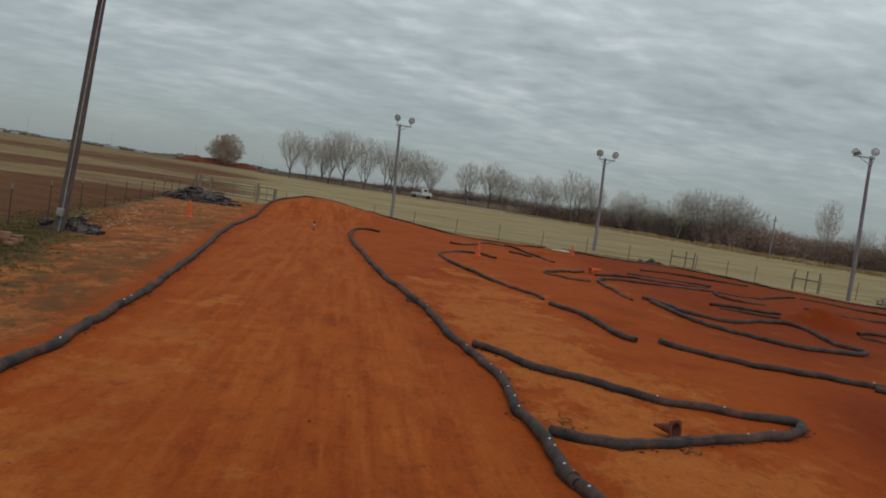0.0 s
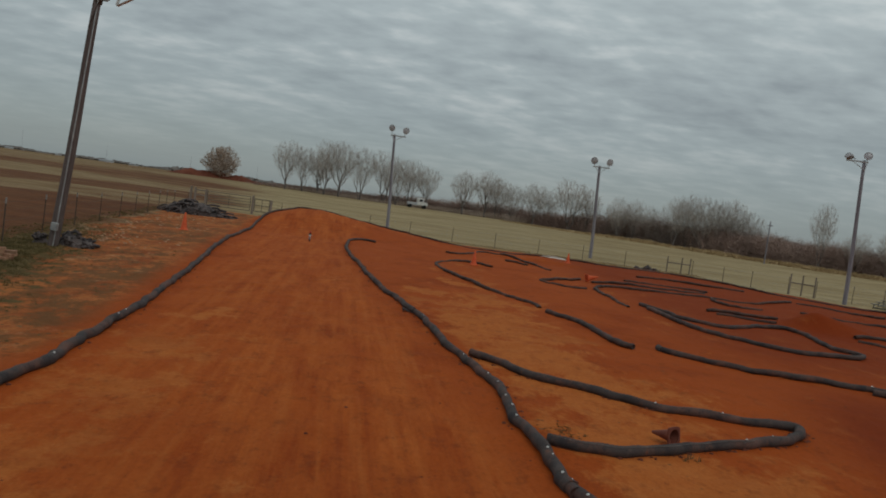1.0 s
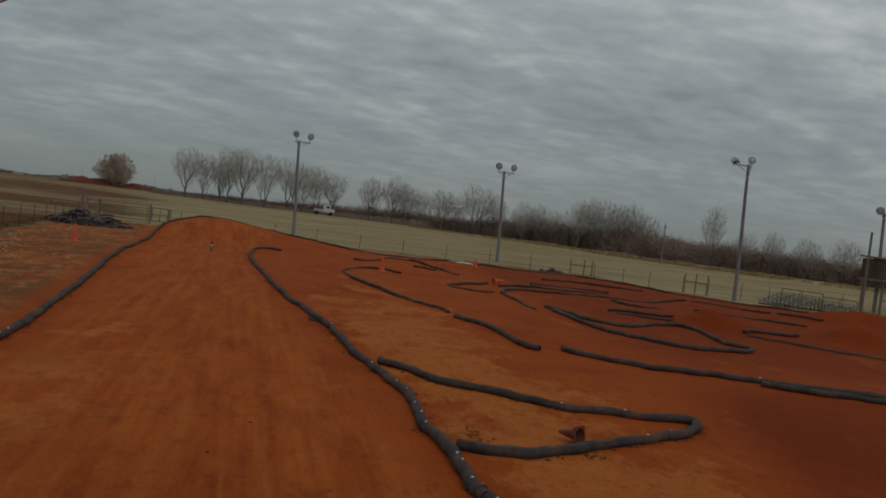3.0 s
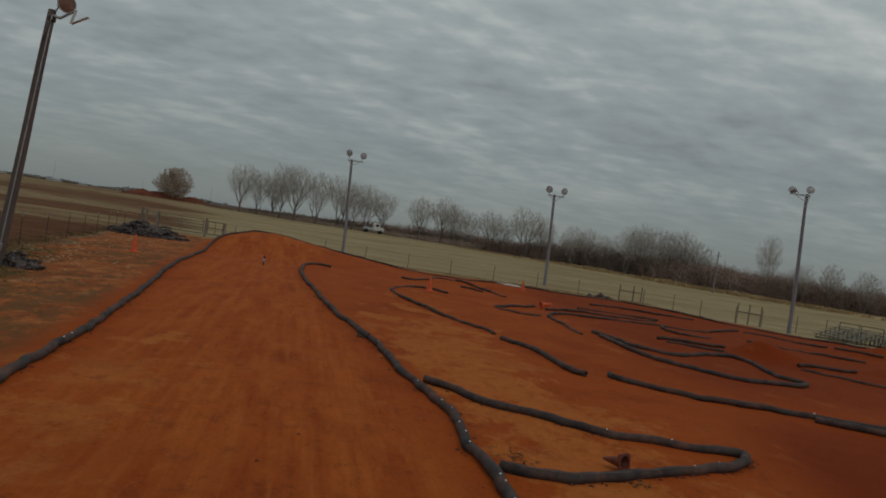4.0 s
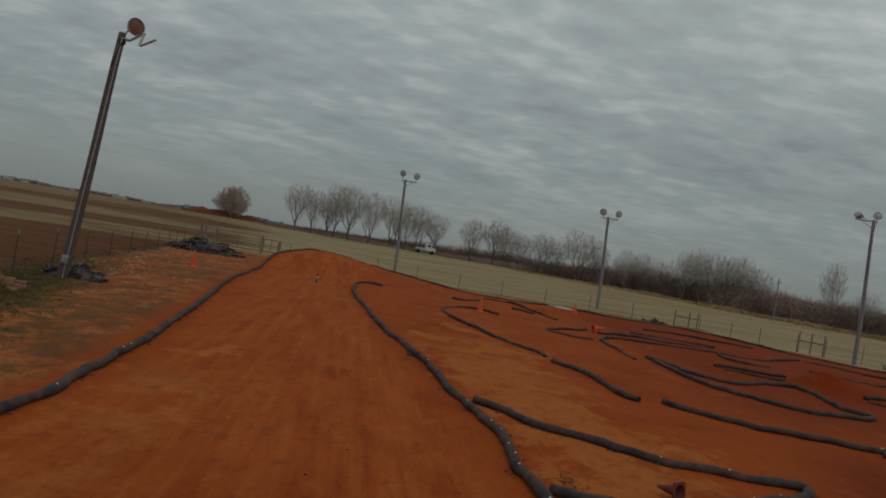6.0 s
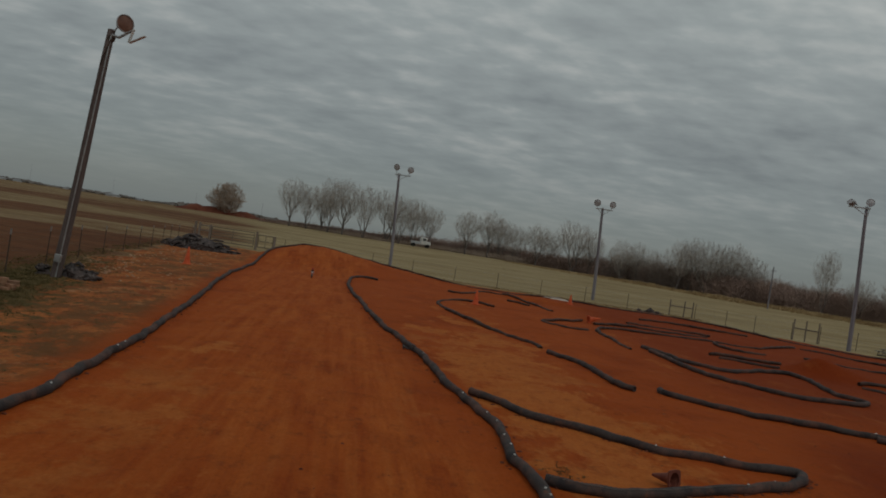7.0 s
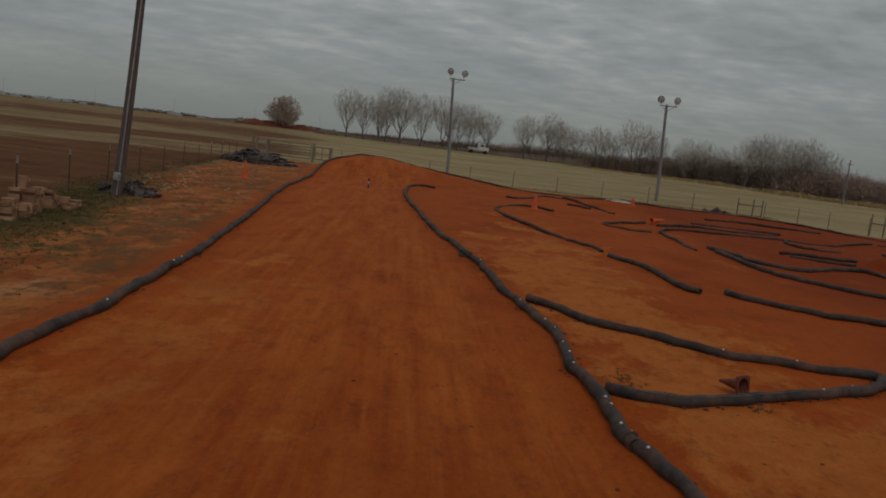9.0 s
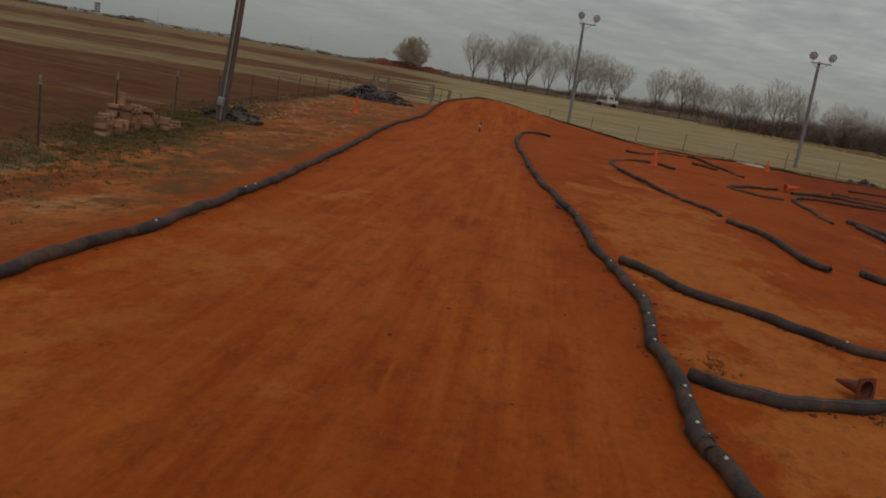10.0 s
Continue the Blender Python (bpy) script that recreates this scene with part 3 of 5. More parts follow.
lay([(-5.5, 42.7), (-6.16, 42.7), (-6.7, 41.81), (-6.62, 39.6), (-5.68, 34.15), (-4.1, 27.8), (-2.57, 21.87), (-1.73, 19.42), (-1.24, 17.71), (-0.93, 16.91), (-0.55, 15.4), (-0.2, 13.95), (0.15, 12.9), (0.50, 11.75), (0.66, 11.2), (0.78, 10.2), (0.89, 9.25), (1.12, 8.3), (1.19, 7.75), (1.28, 7.3), (1.43, 6.9), (1.6, 6.3), (1.9, 5.4), (2.2, 4.4), (2.4, 3.2), (2.55, 1.2), (2.6, -2.0), (2.55, -6.0)], True, "black corrugated pipe with bright screws beside the straight")
lay([(0.26, 13.38), (0.5, 13.24), (0.78, 12.95), (1.31, 12.32), (1.62, 12.17), (1.98, 12.05), (2.58, 11.72), (2.91, 11.45), (3.28, 11.27), (4.2, 11.11), (4.55, 11.03), (4.88, 11.02), (5.15, 11.07), (5.2, 10.92), (5.04, 10.58), (4.83, 10.32), (4.56, 10.07), (3.6, 9.54), (2.8, 9.04), (2.09, 8.61), (1.8, 8.54), (1.5, 8.53), (1.2, 8.62)], True, "black corrugated pipe bent into a hairpin loop on pale clay")
lay([(4.72, 17.4), (4.82, 17.15), (5.69, 16.5), (6.16, 16.12), (6.68, 15.86), (7.3, 15.75), (8.2, 15.7), (9.0, 15.5), (9.8, 15.25), (10.7, 15.1), (12.5, 15.2), (15.0, 15.6)], True, "black corrugated pipe end lying on red clay")
lay([(8.6, 15.3), (9.0, 15.12), (9.6, 14.85), (10.4, 14.6), (12.0, 14.2), (14.5, 13.4)], True, "black corrugated pipe laid against a second pipe")
lay([(2.47, 21.44), (2.9, 20.65), (3.26, 19.98), (3.5, 18.6), (3.74, 17.25), (4.01, 16.85)], True, "short black corrugated pipe with an open end")
# round the infield
lay([(1.2, 36.3), (0.45, 37.2), (-0.61, 36.7), (-1.3, 35.3), (-1.41, 33.4), (-0.93, 30.79), (-0.2, 28.5), (0.5, 26.34), (1.16, 24.76), (1.68, 23.77), (2.18, 23.07), (2.36, 22.35)], False, "black corrugated pipe half sunk in red clay")
lay([(-12.4, 51.0), (-11.2, 51.3), (-10, 51.4), (-8.6, 51.7), (-7.2, 52.4), (-5.9, 53.6), (-4.2, 54.0), (-2.2, 52.6), (0.0, 52.3), (2.2, 52.8), (5.4, 54.2), (8.8, 54.3), (12.7, 54.4), (15.4, 53.8), (17.6, 51.2), (19.3, 46.8), (21.5, 44.3), (24.0, 43.3), (26.6, 42.6), (29.5, 41.2), (33, 39.5)], False, "black corrugated pipe along the far fence and berm")
lay([(-1.38, 43.2), (-0.7, 43.3), (0.15, 45.4), (0.6, 48.7), (1.4, 49.3), (2.34, 46.6), (3.21, 45.2), (3.9, 42.6), (4.53, 40.2)], False, "black corrugated pipe curving round an orange cone")
lay([(2.1, 42.4), (3.4, 41.8)], False, "short black corrugated pipe on red clay")
lay([(5.59, 36.32), (4.58, 34.87), (3.66, 33.1), (3.25, 32.7), (3.49, 32.0), (4.14, 31.22), (4.7, 31.0), (5.1, 31.5)], False, "black corrugated pipe bent to a sharp tip")
lay([(5.84, 26.13), (5.66, 28.6), (5.57, 31.42), (6.04, 33.21), (6.75, 34.3), (7.68, 34.5), (8.86, 34.95), (10.51, 35.9), (12.2, 36.3), (13.38, 36.3), (14.54, 36.7), (16.3, 39.0), (18.0, 41.2)], False, "black corrugated pipe sweeping round the infield")
lay([(8.47, 39.82), (10.23, 40.4), (11.66, 40.2), (12.86, 39.6)], False, "black corrugated pipe on red clay")
lay([(6.0, 35.45), (7.94, 36.94), (9.72, 37.3), (12.47, 38.81)], False, "black corrugated pipe beside its twin on red clay")
lay([(10.3, 45.09), (11.89, 45.9), (13.38, 46.1), (14.9, 45.4), (16.96, 45.49)], False, "straight black corrugated pipe on red clay")
lay([(11.6, 35.15), (11.42, 33.3), (11.94, 32.5), (13.2, 33.0)], False, "short bent black corrugated pipe")
lay([(6.52, 27.39), (7.09, 25.59), (7.32, 24.64), (7.72, 24.11), (8.13, 23.9), (8.5, 23.8), (9.17, 24.4), (9.98, 25.2), (10.9, 25.8), (11.4, 25.5), (11.45, 24.51), (11.1, 22.8), (11.14, 21.9), (11.42, 21.55), (11.48, 21.15), (10.89, 20.5), (9.5, 19.9), (8.88, 20.03), (7.95, 21.1), (7.46, 21.65), (7.08, 22.57), (6.84, 23.57), (6.69, 24.76), (6.61, 26.42)], True, "black corrugated pipe in a long narrow hairpin")
lay([(9.58, 28.1), (10.33, 27.8), (10.9, 27.1), (11.3, 26.8)], False, "black corrugated pipe before a clay mound")
lay([(9.42, 28.8), (10.35, 29.05), (11.1, 28.8), (12.3, 29.1)], False, "black corrugated pipe before a clay mound")
lay([(15.33, 33.99), (17.32, 33.37), (18.3, 32.9), (19.8, 31.95)], False, "straight black corrugated pipe on red clay")
lay([(13.5, 25.7), (14.1, 26.0), (14.9, 26.2), (16.2, 26.6)], False, "black corrugated pipe at the foot of a mound")
lay([(13.4, 25.2), (13.8, 24.95), (14.3, 24.5), (15.06, 23.7), (16.02, 23.0), (18.0, 21.8)], False, "black corrugated pipe leaving a mound")
lay([(18.2, 41.0), (19.4, 40.7), (20.28, 39.2), (21.0, 37.4)], False, "black corrugated pipe on red clay")
lay([(20.4, 35.6), (20.8, 34.5), (21.5, 33.5)], False, "short black corrugated pipe on red clay")


# ---- light poles ----
def flood_head(parent, at, aim, name="floodlight", r=0.30, lens=None):
    """A round floodlight: bowl, rim and lens, facing along aim."""
    m = Matrix.Translation(at) @ Vector(aim).to_track_quat("Z", "Y").to_matrix().to_4x4()
    bm = bmesh.new()
    lathe(bm, [(0.02, -0.36), (0.09, -0.35), (0.10, -0.22), (0.17, -0.16), (r * 0.92, -0.03), (r, 0.0), (r, 0.03), (r * 0.93, 0.03), (r * 0.9, 0.0)], 18, m)
    head = part(name, bm, M_SHELL, parent)
    bm = bmesh.new()
    lathe(bm, [(r * 0.92, 0.005), (r * 0.6, 0.035), (r * 0.25, 0.05), (0.005, 0.055)], 18, m)
    part("lens", bm, lens or M_LENS, head, "dusty brown lens")
    return head


def light_pole(at, h, lean, heads, label, r=0.15, arm=0.55):
    p = thing("light_pole", at, label, "light pole", "light poles round the track")
    top = Vector((lean[0], lean[1], h))
    bm = bmesh.new()
    rings = []
    for k in range(9):
        u = k / 8
        c, rr = top * u + Vector((0.03 * math.sin(u * 5), 0, -0.15 if k == 0 else 0)), r * (1 - 0.3 * u)
        rings.append([bm.verts.new(c + Vector((rr * math.cos(j * 0.5236), rr * math.sin(j * 0.5236), 0))) for j in range(12)])
    for p_, q_ in zip(rings, rings[1:]):
        for j in range(12):
            bm.faces.new((p_[j], p_[(j + 1) % 12], q_[(j + 1) % 12], q_[j])).smooth = True
    bm.faces.new(rings[-1])
    part("pole", bm, M_GREYWOOD if arm else M_WOOD, p)
    if arm:
        bm = bmesh.new()
        ends = (min(q[0][0] for q in heads) - 0.06, max(q[0][0] for q in heads) + 0.06)
        box(bm, (ends[1] - ends[0], 0.09, 0.09), top + Vector((sum(ends) / 2, -0.12, -0.12)), bevel=0.01)
        part("crossarm", bm, M_STEEL, p)
        for end in ends:
            bm = bmesh.new()
            rod(bm, top + Vector((end * 0.85, -0.13, -0.04)), top + Vector((0, -0.15, -0.62)), 0.022)
            part("brace", bm, M_STEEL, p)
    for at_, aim, r_ in heads:
        flood_head(p, top + Vector(at_), aim, r=r_, lens=None if arm else M_OLDLENS)
        bm = bmesh.new()
        rod(bm, top + Vector((at_[0] * 0.9, -0.1, 0.0)), top + Vector(at_) + Vector((0, 0.05, -0.05)), 0.03)
        part("knuckle", bm, M_STEEL, p)
    return p


light_pole((-7.67, 66.30, ht(-7.67, 66.30)), 8.55, (-0.40, 0), [((-0.30, -0.15, 0.52), (-0.35, -1, -0.25), 0.30), ((0.98, -0.15, 0.42), (0.45, -1, -0.1), 0.30)], "weathered wooden pole with two round floodlights behind the berm")
light_pole((10.37, 63.65, ht(10.37, 63.65)), 7.95, (-0.3, 0), [((-0.55, -0.15, 0.36), (-0.35, -1, -0.2), 0.30), ((0.76, -0.15, 0.36), (0.35, -1, -0.15), 0.30)], "weathered wooden pole with two round floodlights beyond the fence")
light_pole((23.55, 46.52, ht(23.55, 46.52)), 9.0, (-0.2, 0), [((-1.12, -0.1, 0.16), (-0.85, -0.35, 0.5), 0.20), ((-0.72, 0.1, 0.20), (0.75, -0.5, 0.65), 0.15), ((0.08, -0.15, 0.26), (-0.25, -1, 0.25), 0.25)], "weathered wooden pole with three floodlights near the bleachers", 0.13)

near_pole = light_pole((-12.0, 20.75, ht(-12.0, 20.75)), 7.38, (0.51, 0.15), [((0.40, -0.12, 0.20), (0.95, -0.72, 0.10), 0.265)], "leaning wooden pole with a loose floodlight and steel conduit", 0.150, 0)
bm = bmesh.new()
rod(bm, (0.10, -0.155, 0.0), (0.56, 0.035, 7.22), 0.019)
part("conduit", bm, M_STEEL, near_pole, "pale steel conduit")
bm = bmesh.new()
box(bm, (0.19, 0.10, 0.23), (0.12, -0.205, 0.58), (0, 6, 0), 0.012)
part("junction_box", bm, M_STEEL, near_pole, "grey steel junction box")
bm = bmesh.new()
rod(bm, (0.60, 0.01, 7.19), (0.81, -0.01, 7.15), 0.040)
rod(bm, (0.81, -0.01, 7.15), (1.22, -0.01, 7.42), 0.042, 0.034)
part("arm", bm, M_STEEL, near_pole)
bm = bmesh.new()
rod(bm, (0.58, 0.10, 7.33), (0.67, 0.17, 7.55), 0.022)
rod(bm, (0.67, 0.17, 7.55), (0.81, 0.21, 7.83), 0.022)
rod(bm, (0.81, 0.21, 7.83), (0.89, 0.13, 7.79), 0.022)
part("yoke", bm, M_STEEL, near_pole, "bent steel floodlight yoke")
bm = bmesh.new()
rod(bm, (0.48, 0.15, 7.06), (0.50, 0.15, 7.18), 0.118, 0.117, 16)
part("strap", bm, M_POST, near_pole, "dull band round the pole top")
bm = bmesh.new()
rod(bm, (0.58, 0.01, 7.08), (0.37, -0.01, 6.33), 0.014)
part("cable", bm, M_POST, near_pole)
bm = bmesh.new()
box(bm, (0.030, 0.12, 0.42), (1.17, -0.01, 7.24), (0, 14, 0), 0.01)
box(bm, (0.52, 0.12, 0.030), (1.36, -0.01, 7.16), (0, -30, 0), 0.01)
part("bent_reflector", bm, M_WHITE, near_pole, "bent hanging reflector plate")


# ---- cones ----
def cone_meshes(mat, h):
    bm = bmesh.new()
    lathe(bm, [(0.165, 0.035), (0.150, 0.06), (0.11, h * 0.35), (0.07, h * 0.68), (0.03, h * 0.98), (0.022, h), (0.012, h), (0.02, h * 0.9)], 16)
    c = bmesh.new()
    loops = []
    for z, inner in ((0.0, 0.15), (0.0, 0.0), (0.035, 0.0), (0.035, 0.16)):
        ring = []
        for k in range(16):
            a = 2 * math.pi * k / 16
            q = 0.20 / max(abs(math.cos(a)), abs(math.sin(a)))
            q = inner if inner else min(q, 0.262)
            ring.append(c.verts.new((q * math.cos(a), q * math.sin(a), z)))
        loops.append(ring)
    for p, q in ((0, 1), (1, 2), (2, 3), (3, 0)):
        for k in range(16):
            c.faces.new((loops[p][k], loops[p][(k + 1) % 16], loops[q][(k + 1) % 16], loops[q][k]))
    return bm, c


def traffic_cone(at, h, label, mat=M_CONE, turn=20, tilt=None):
    p = thing("traffic_cone", at, label, "traffic cone", "traffic cones")
    p.matrix_basis = pose(*at, 0, 0, turn) if tilt is None else pose(*at, *tilt)
    a, b = cone_meshes(mat, h)
    part("cone_body", a, mat, p)
    part("base_plate", b, mat, p)
    return p


traffic_cone((-13.1, 33.1, ht(-13.1, 33.1)), 0.80, "orange plastic traffic cone standing by the pipe heap")
traffic_cone((0.28, 36.0, ht(0.28, 36.0)), 0.70, "orange plastic traffic cone standing inside a pipe bend")
traffic_cone((6.8, 50.8, ht(6.8, 50.8)), 0.68, "orange plastic traffic cone standing by the far border")
traffic_cone((5.83, 36.0, ht(5.83, 36.0) + 0.16), 0.62, "orange plastic traffic cone lying on its side", M_CONE, 0, (0, 78, 15))
old = traffic_cone((2.92, 9.42, ht(2.92, 9.42) + 0.122), 0.58, "faded red traffic cone lying on its side inside the loop", M_OLDCONE, 0, (0, -98, -52))
old.matrix_basis = old.matrix_basis @ Matrix.Scale(0.60, 4)


# ---- fittings on the pipes ----
def near_point(line, y, from_end=False):
    order = range(len(line) - 1, -1, -1) if from_end else range(len(line))
    k = min(order, key=lambda i: abs(line[i][1] - y))
    return k


def screw(parent, at, up, r=0.017):
    bm = bmesh.new()
    m = Matrix.Translation(at) @ Vector(up).to_track_quat("Z", "Y").to_matrix().to_4x4()
    rings = lathe(bm, [(r, 0.0), (r, 0.004), (r * 0.55, 0.006), (r * 0.45, 0.014), (0.001, 0.016)], 10, m)
    bm.faces.new(rings[0][::-1])
    part("screw", bm, M_WHITE, parent, "bright screw with washer")


def on_pipe(line, k, side):
    """A place on the pipe's skin; side leans it off the top, towards the right of its run."""
    t = Vector(line[min(k + 1, len(line) - 1)]) - Vector(line[max(k - 1, 0)])
    t.normalize()
    s = t.cross(Vector((0, 0, 1))).normalized()
    up = (Vector((0, 0, 1)) * math.cos(side) + s * math.sin(side)).normalized()
    return Vector(line[k]) + up * (PIPE_R - 0.003), up


main_ob, main_line = LINES[1]
for y_, a_ in ((11.55, 0.2), (11.1, 0.3), (10.3, 0.35), (9.75, -0.2), (9.2, 0.1), (8.05, 0.1), (7.86, -0.25), (7.35, 0.15), (7.18, -0.4), (12.9, 0.3), (16.6, 0.2), (6.9, 0.3)):
    at_, up_ = on_pipe(main_line, near_point(main_line, y_), a_)
    screw(main_ob, at_, up_)
branch_ob, branch_line = LINES[2]
for k_ in (0.34, 0.43, 0.66, 0.71):
    at_, up_ = on_pipe(branch_line, int(len(branch_line) * k_), 0.1)
    screw(branch_ob, at_, up_)
left_ob, left_line = LINES[0]
for y_ in (12.1, 12.5, 9.0):
    at_, up_ = on_pipe(left_line, near_point(left_line, y_), 0.3)
    screw(left_ob, at_, up_)
spur_ob, spur_line = LINES[3]
at_, up_ = on_pipe(spur_line, int(len(spur_line) * 0.42), 0.0)
screw(spur_ob, at_, up_, 0.03)


def coupler(parent, line, k, length=0.16):
    """A split sleeve where two lengths of pipe meet."""
    n = max(2, int(length / 0.028))
    seg = line[max(0, k - n // 2): k + n // 2 + 1]
    tube(seg, np.full(len(seg), PIPE_R + 0.010), 14, "sleeve", M_PIPE, parent)


for y_ in (7.2, 17.6):
    coupler(main_ob, main_line, near_point(main_line, y_))
# a torn flap at the knee of the long pipe
k_ = near_point(main_line, 17.6)
bm = bmesh.new()
box(bm, (0.26, 0.10, 0.03), Vector(main_line[k_]) + Vector((-0.14, -0.02, -0.03)), (10, 25, 15), 0.008)
box(bm, (0.10, 0.14, 0.03), Vector(main_line[k_]) + Vector((-0.22, -0.02, -0.06)), (0, 60, 10), 0.008)
part("torn_flap", bm, M_PIPE, main_ob)
# the pale seam along the loop's front length
seam = branch_line[int(len(branch_line) * 0.70): len(branch_line) - 1] + np.array([0.012, -0.038, PIPE_R * 0.90])
tube(seam, np.full(len(seam), 0.0045), 5, "seam", M_STRAP, branch_ob)


# ---- heaps of old pipe ----
def pipe_heap(at, size, count, label, seed, r=0.075, turn=0.0):
    p = thing("pipe_heap", at, label, "pipe heap", "", "", turn)
    rng = random.Random(seed)
    w, d, h = size
    bm = bmesh.new()
    bmesh.ops.create_icosphere(bm, subdivisions=4, radius=1.0)
    for v in bm.verts:
        n = noise.noise(v.co * 2.3 + Vector((seed, 0, 0))) * 0.28 + noise.noise(v.co * 6.0) * 0.12
        v.co = Vector((v.co.x * w * 0.42 * (1 + n), v.co.y * d * 0.42 * (1 + n), (v.co.z ** 2.2 if v.co.z > 0 else -0.05) * h * 0.62 * (1 + n)))
    for f in bm.faces:
        f.smooth = True
    part("plastic_sheeting", bm, M_HEAP, p)
    for k in range(count):
        u, yaw = math.sqrt(rng.random()), rng.uniform(0, 6.283)
        cx, cy = u * math.cos(yaw) * w * 0.40, u * math.sin(yaw) * d * 0.40
        cone = max(0.0, 1 - math.hypot(2 * cx / w + 0.12, 2 * cy / d)) ** 0.9
        z0 = r + h * 0.80 * cone * rng.uniform(0.7, 1.1)
        run, ln = rng.uniform(0, 6.283), rng.uniform(0.22, 0.42) * min(w, d * 1.4)
        bend, sag = rng.uniform(-0.3, 0.3) * ln, rng.uniform(0.1, 0.4) * ln
        tip = rng.uniform(-0.22, 0.22) * ln
        pts = []
        for q in (-1, -0.5, 0, 0.5, 1):
            x = cx + math.cos(run) * q * ln / 2 - math.sin(run) * bend * q * q
            y = cy + math.sin(run) * q * ln / 2 + math.cos(run) * bend * q * q
            pts.append((x, y, max(r * 0.9, z0 - sag * q * q + tip * q)))
        path = spline(pts, 0.05)
        radii = np.where(np.arange(len(path)) % 2 == 0, r, r * 0.9)
        tube(path, radii, 8, "pipe_length", M_HEAP, p)
    return p


pipe_heap((-17.9, 47.0, ht(-17.9, 47.0) - 0.04), (5.2, 2.6, 1.18), 130, "heap of dusty black corrugated pipe and sheeting by the gate", 5, 0.058, 12)
pipe_heap((-11.75, 21.4, ht(-11.75, 21.4) - 0.03), (1.7, 0.95, 0.46), 40, "small heap of black pipe scraps at the pole's foot", 9, 0.045, -20)
pipe_heap((-12.55, 21.1, ht(-12.55, 21.1) - 0.03), (0.6, 0.5, 0.36), 6, "few black pipe scraps behind the pole", 12, 0.05, 40)
pipe_heap((13.6, 56.4, ht(13.6, 56.4) - 0.03), (2.4, 0.8, 0.32), 10, "low heap of black pipe by the far gate", 14, 0.07, 5)


# ---- fences and gates ----
def post_fence(name, line, h, label, wires, mat=M_POST, r=0.019, cap=True, mesh_step=0.0):
    f = thing(name, (0, 0, 0), label, "fence")
    for x, y in line:
        bm = bmesh.new()
        z = ht(x, y)
        lean = Vector((random.uniform(-0.03, 0.03), random.uniform(-0.03, 0.03), 0))
        rod(bm, (x, y, z - 0.1), Vector((x, y, z + h)) + lean, r, r * 0.9, 6)
        po = part("post", bm, mat, f)
        if cap:
            bm = bmesh.new()
            rod(bm, Vector((x, y, z + h - 0.16)) + lean, Vector((x, y, z + h + 0.01)) + lean, r * 1.25, r * 1.2, 6)
            part("painted_tip", bm, M_TIP, po, "white painted tip")
    for wz in wires:
        pts = [(x, y, ht(x, y) + wz) for x, y in line]
        fine = []
        for a, b in zip(pts, pts[1:]):
            for s in np.linspace(0, 1, 5)[:-1]:
                q = np.array(a) * (1 - s) + np.array(b) * s
                q[2] -= 0.05 * math.sin(s * math.pi)
                fine.append(q)
        fine.append(np.array(pts[-1]))
        tube(np.array(fine), np.full(len(fine), 0.003), 4, "wire", M_POST if cap else M_STEEL, f)
    if mesh_step:
        verts, faces = [], []
        for (x0, y0), (x1, y1) in zip(line, line[1:]):
            n = int(math.hypot(x1 - x0, y1 - y0) / mesh_step)
            for k in range(n):
                s = k / n
                x, y = x0 + (x1 - x0) * s, y0 + (y1 - y0) * s
                z, o = ht(x, y), len(verts)
                verts += [(x - 0.002, y, z + 0.05), (x + 0.002, y, z + 0.05), (x + 0.002, y, z + h - 0.12), (x - 0.002, y, z + h - 0.12), (x, y + 0.003, z + 0.05), (x, y + 0.003, z + h - 0.12)]
                faces += [(o, o + 1, o + 2, o + 3), (o + 1, o + 4, o + 5, o + 2), (o + 4, o, o + 3, o + 5)]
        tagged(raw("wire_mesh", verts, faces, M_POST if cap else M_STEEL, f), kind="stuff")
    return f


LEFT_POSTS = [(-7.00, 3.40), (-8.25, 7.60), (-9.79, 11.95), (-11.40, 15.70), (-13.08, 20.10), (-14.22, 23.90), (-15.24, 27.70), (-16.24, 31.50), (-17.23, 35.30), (-18.16, 38.90), (-19.09, 42.50), (-20.08, 46.20), (-21.07, 49.70), (-22.00, 53.20), (-22.9, 58.0)]
post_fence("wire_fence", LEFT_POSTS, 1.25, "steel post and wire fence with white-tipped posts along ploughed land", (0.3, 0.62, 0.92, 1.15))

FAR_POSTS = [(-15.6, 59.2), (-11.9, 58.9), (-8.2, 58.4), (-4.9, 57.9), (-1.5, 57.6), (1.9, 57.5), (5.3, 57.6), (8.8, 57.7), (12.1, 57.6), (15.3, 57.4)]
post_fence("wire_fence", FAR_POSTS, 1.2, "thin wire mesh fence along the far edge of the track", (0.1, 0.6, 1.12), r=0.022, cap=False, mesh_step=0.4)
FAR_POSTS2 = [(17.2, 57.3), (18.6, 54.3), (19.9, 52.3), (21.4, 49.75)]
post_fence("wire_fence", FAR_POSTS2, 1.15, "thin wire mesh fence between the two gate frames", (0.1, 0.6, 1.08), r=0.022, cap=False, mesh_step=0.4)
FAR_POSTS3 = [(23.1, 49.5), (25.2, 48.9), (27.6, 49.6), (31.0, 51.5), (35.0, 52.5), (40.0, 52.0), (46.0, 50.0)]
post_fence("wire_fence", FAR_POSTS3, 1.15, "thin wire mesh fence behind the bleachers", (0.1, 0.6, 1.08), r=0.022, cap=False, mesh_step=0.4)


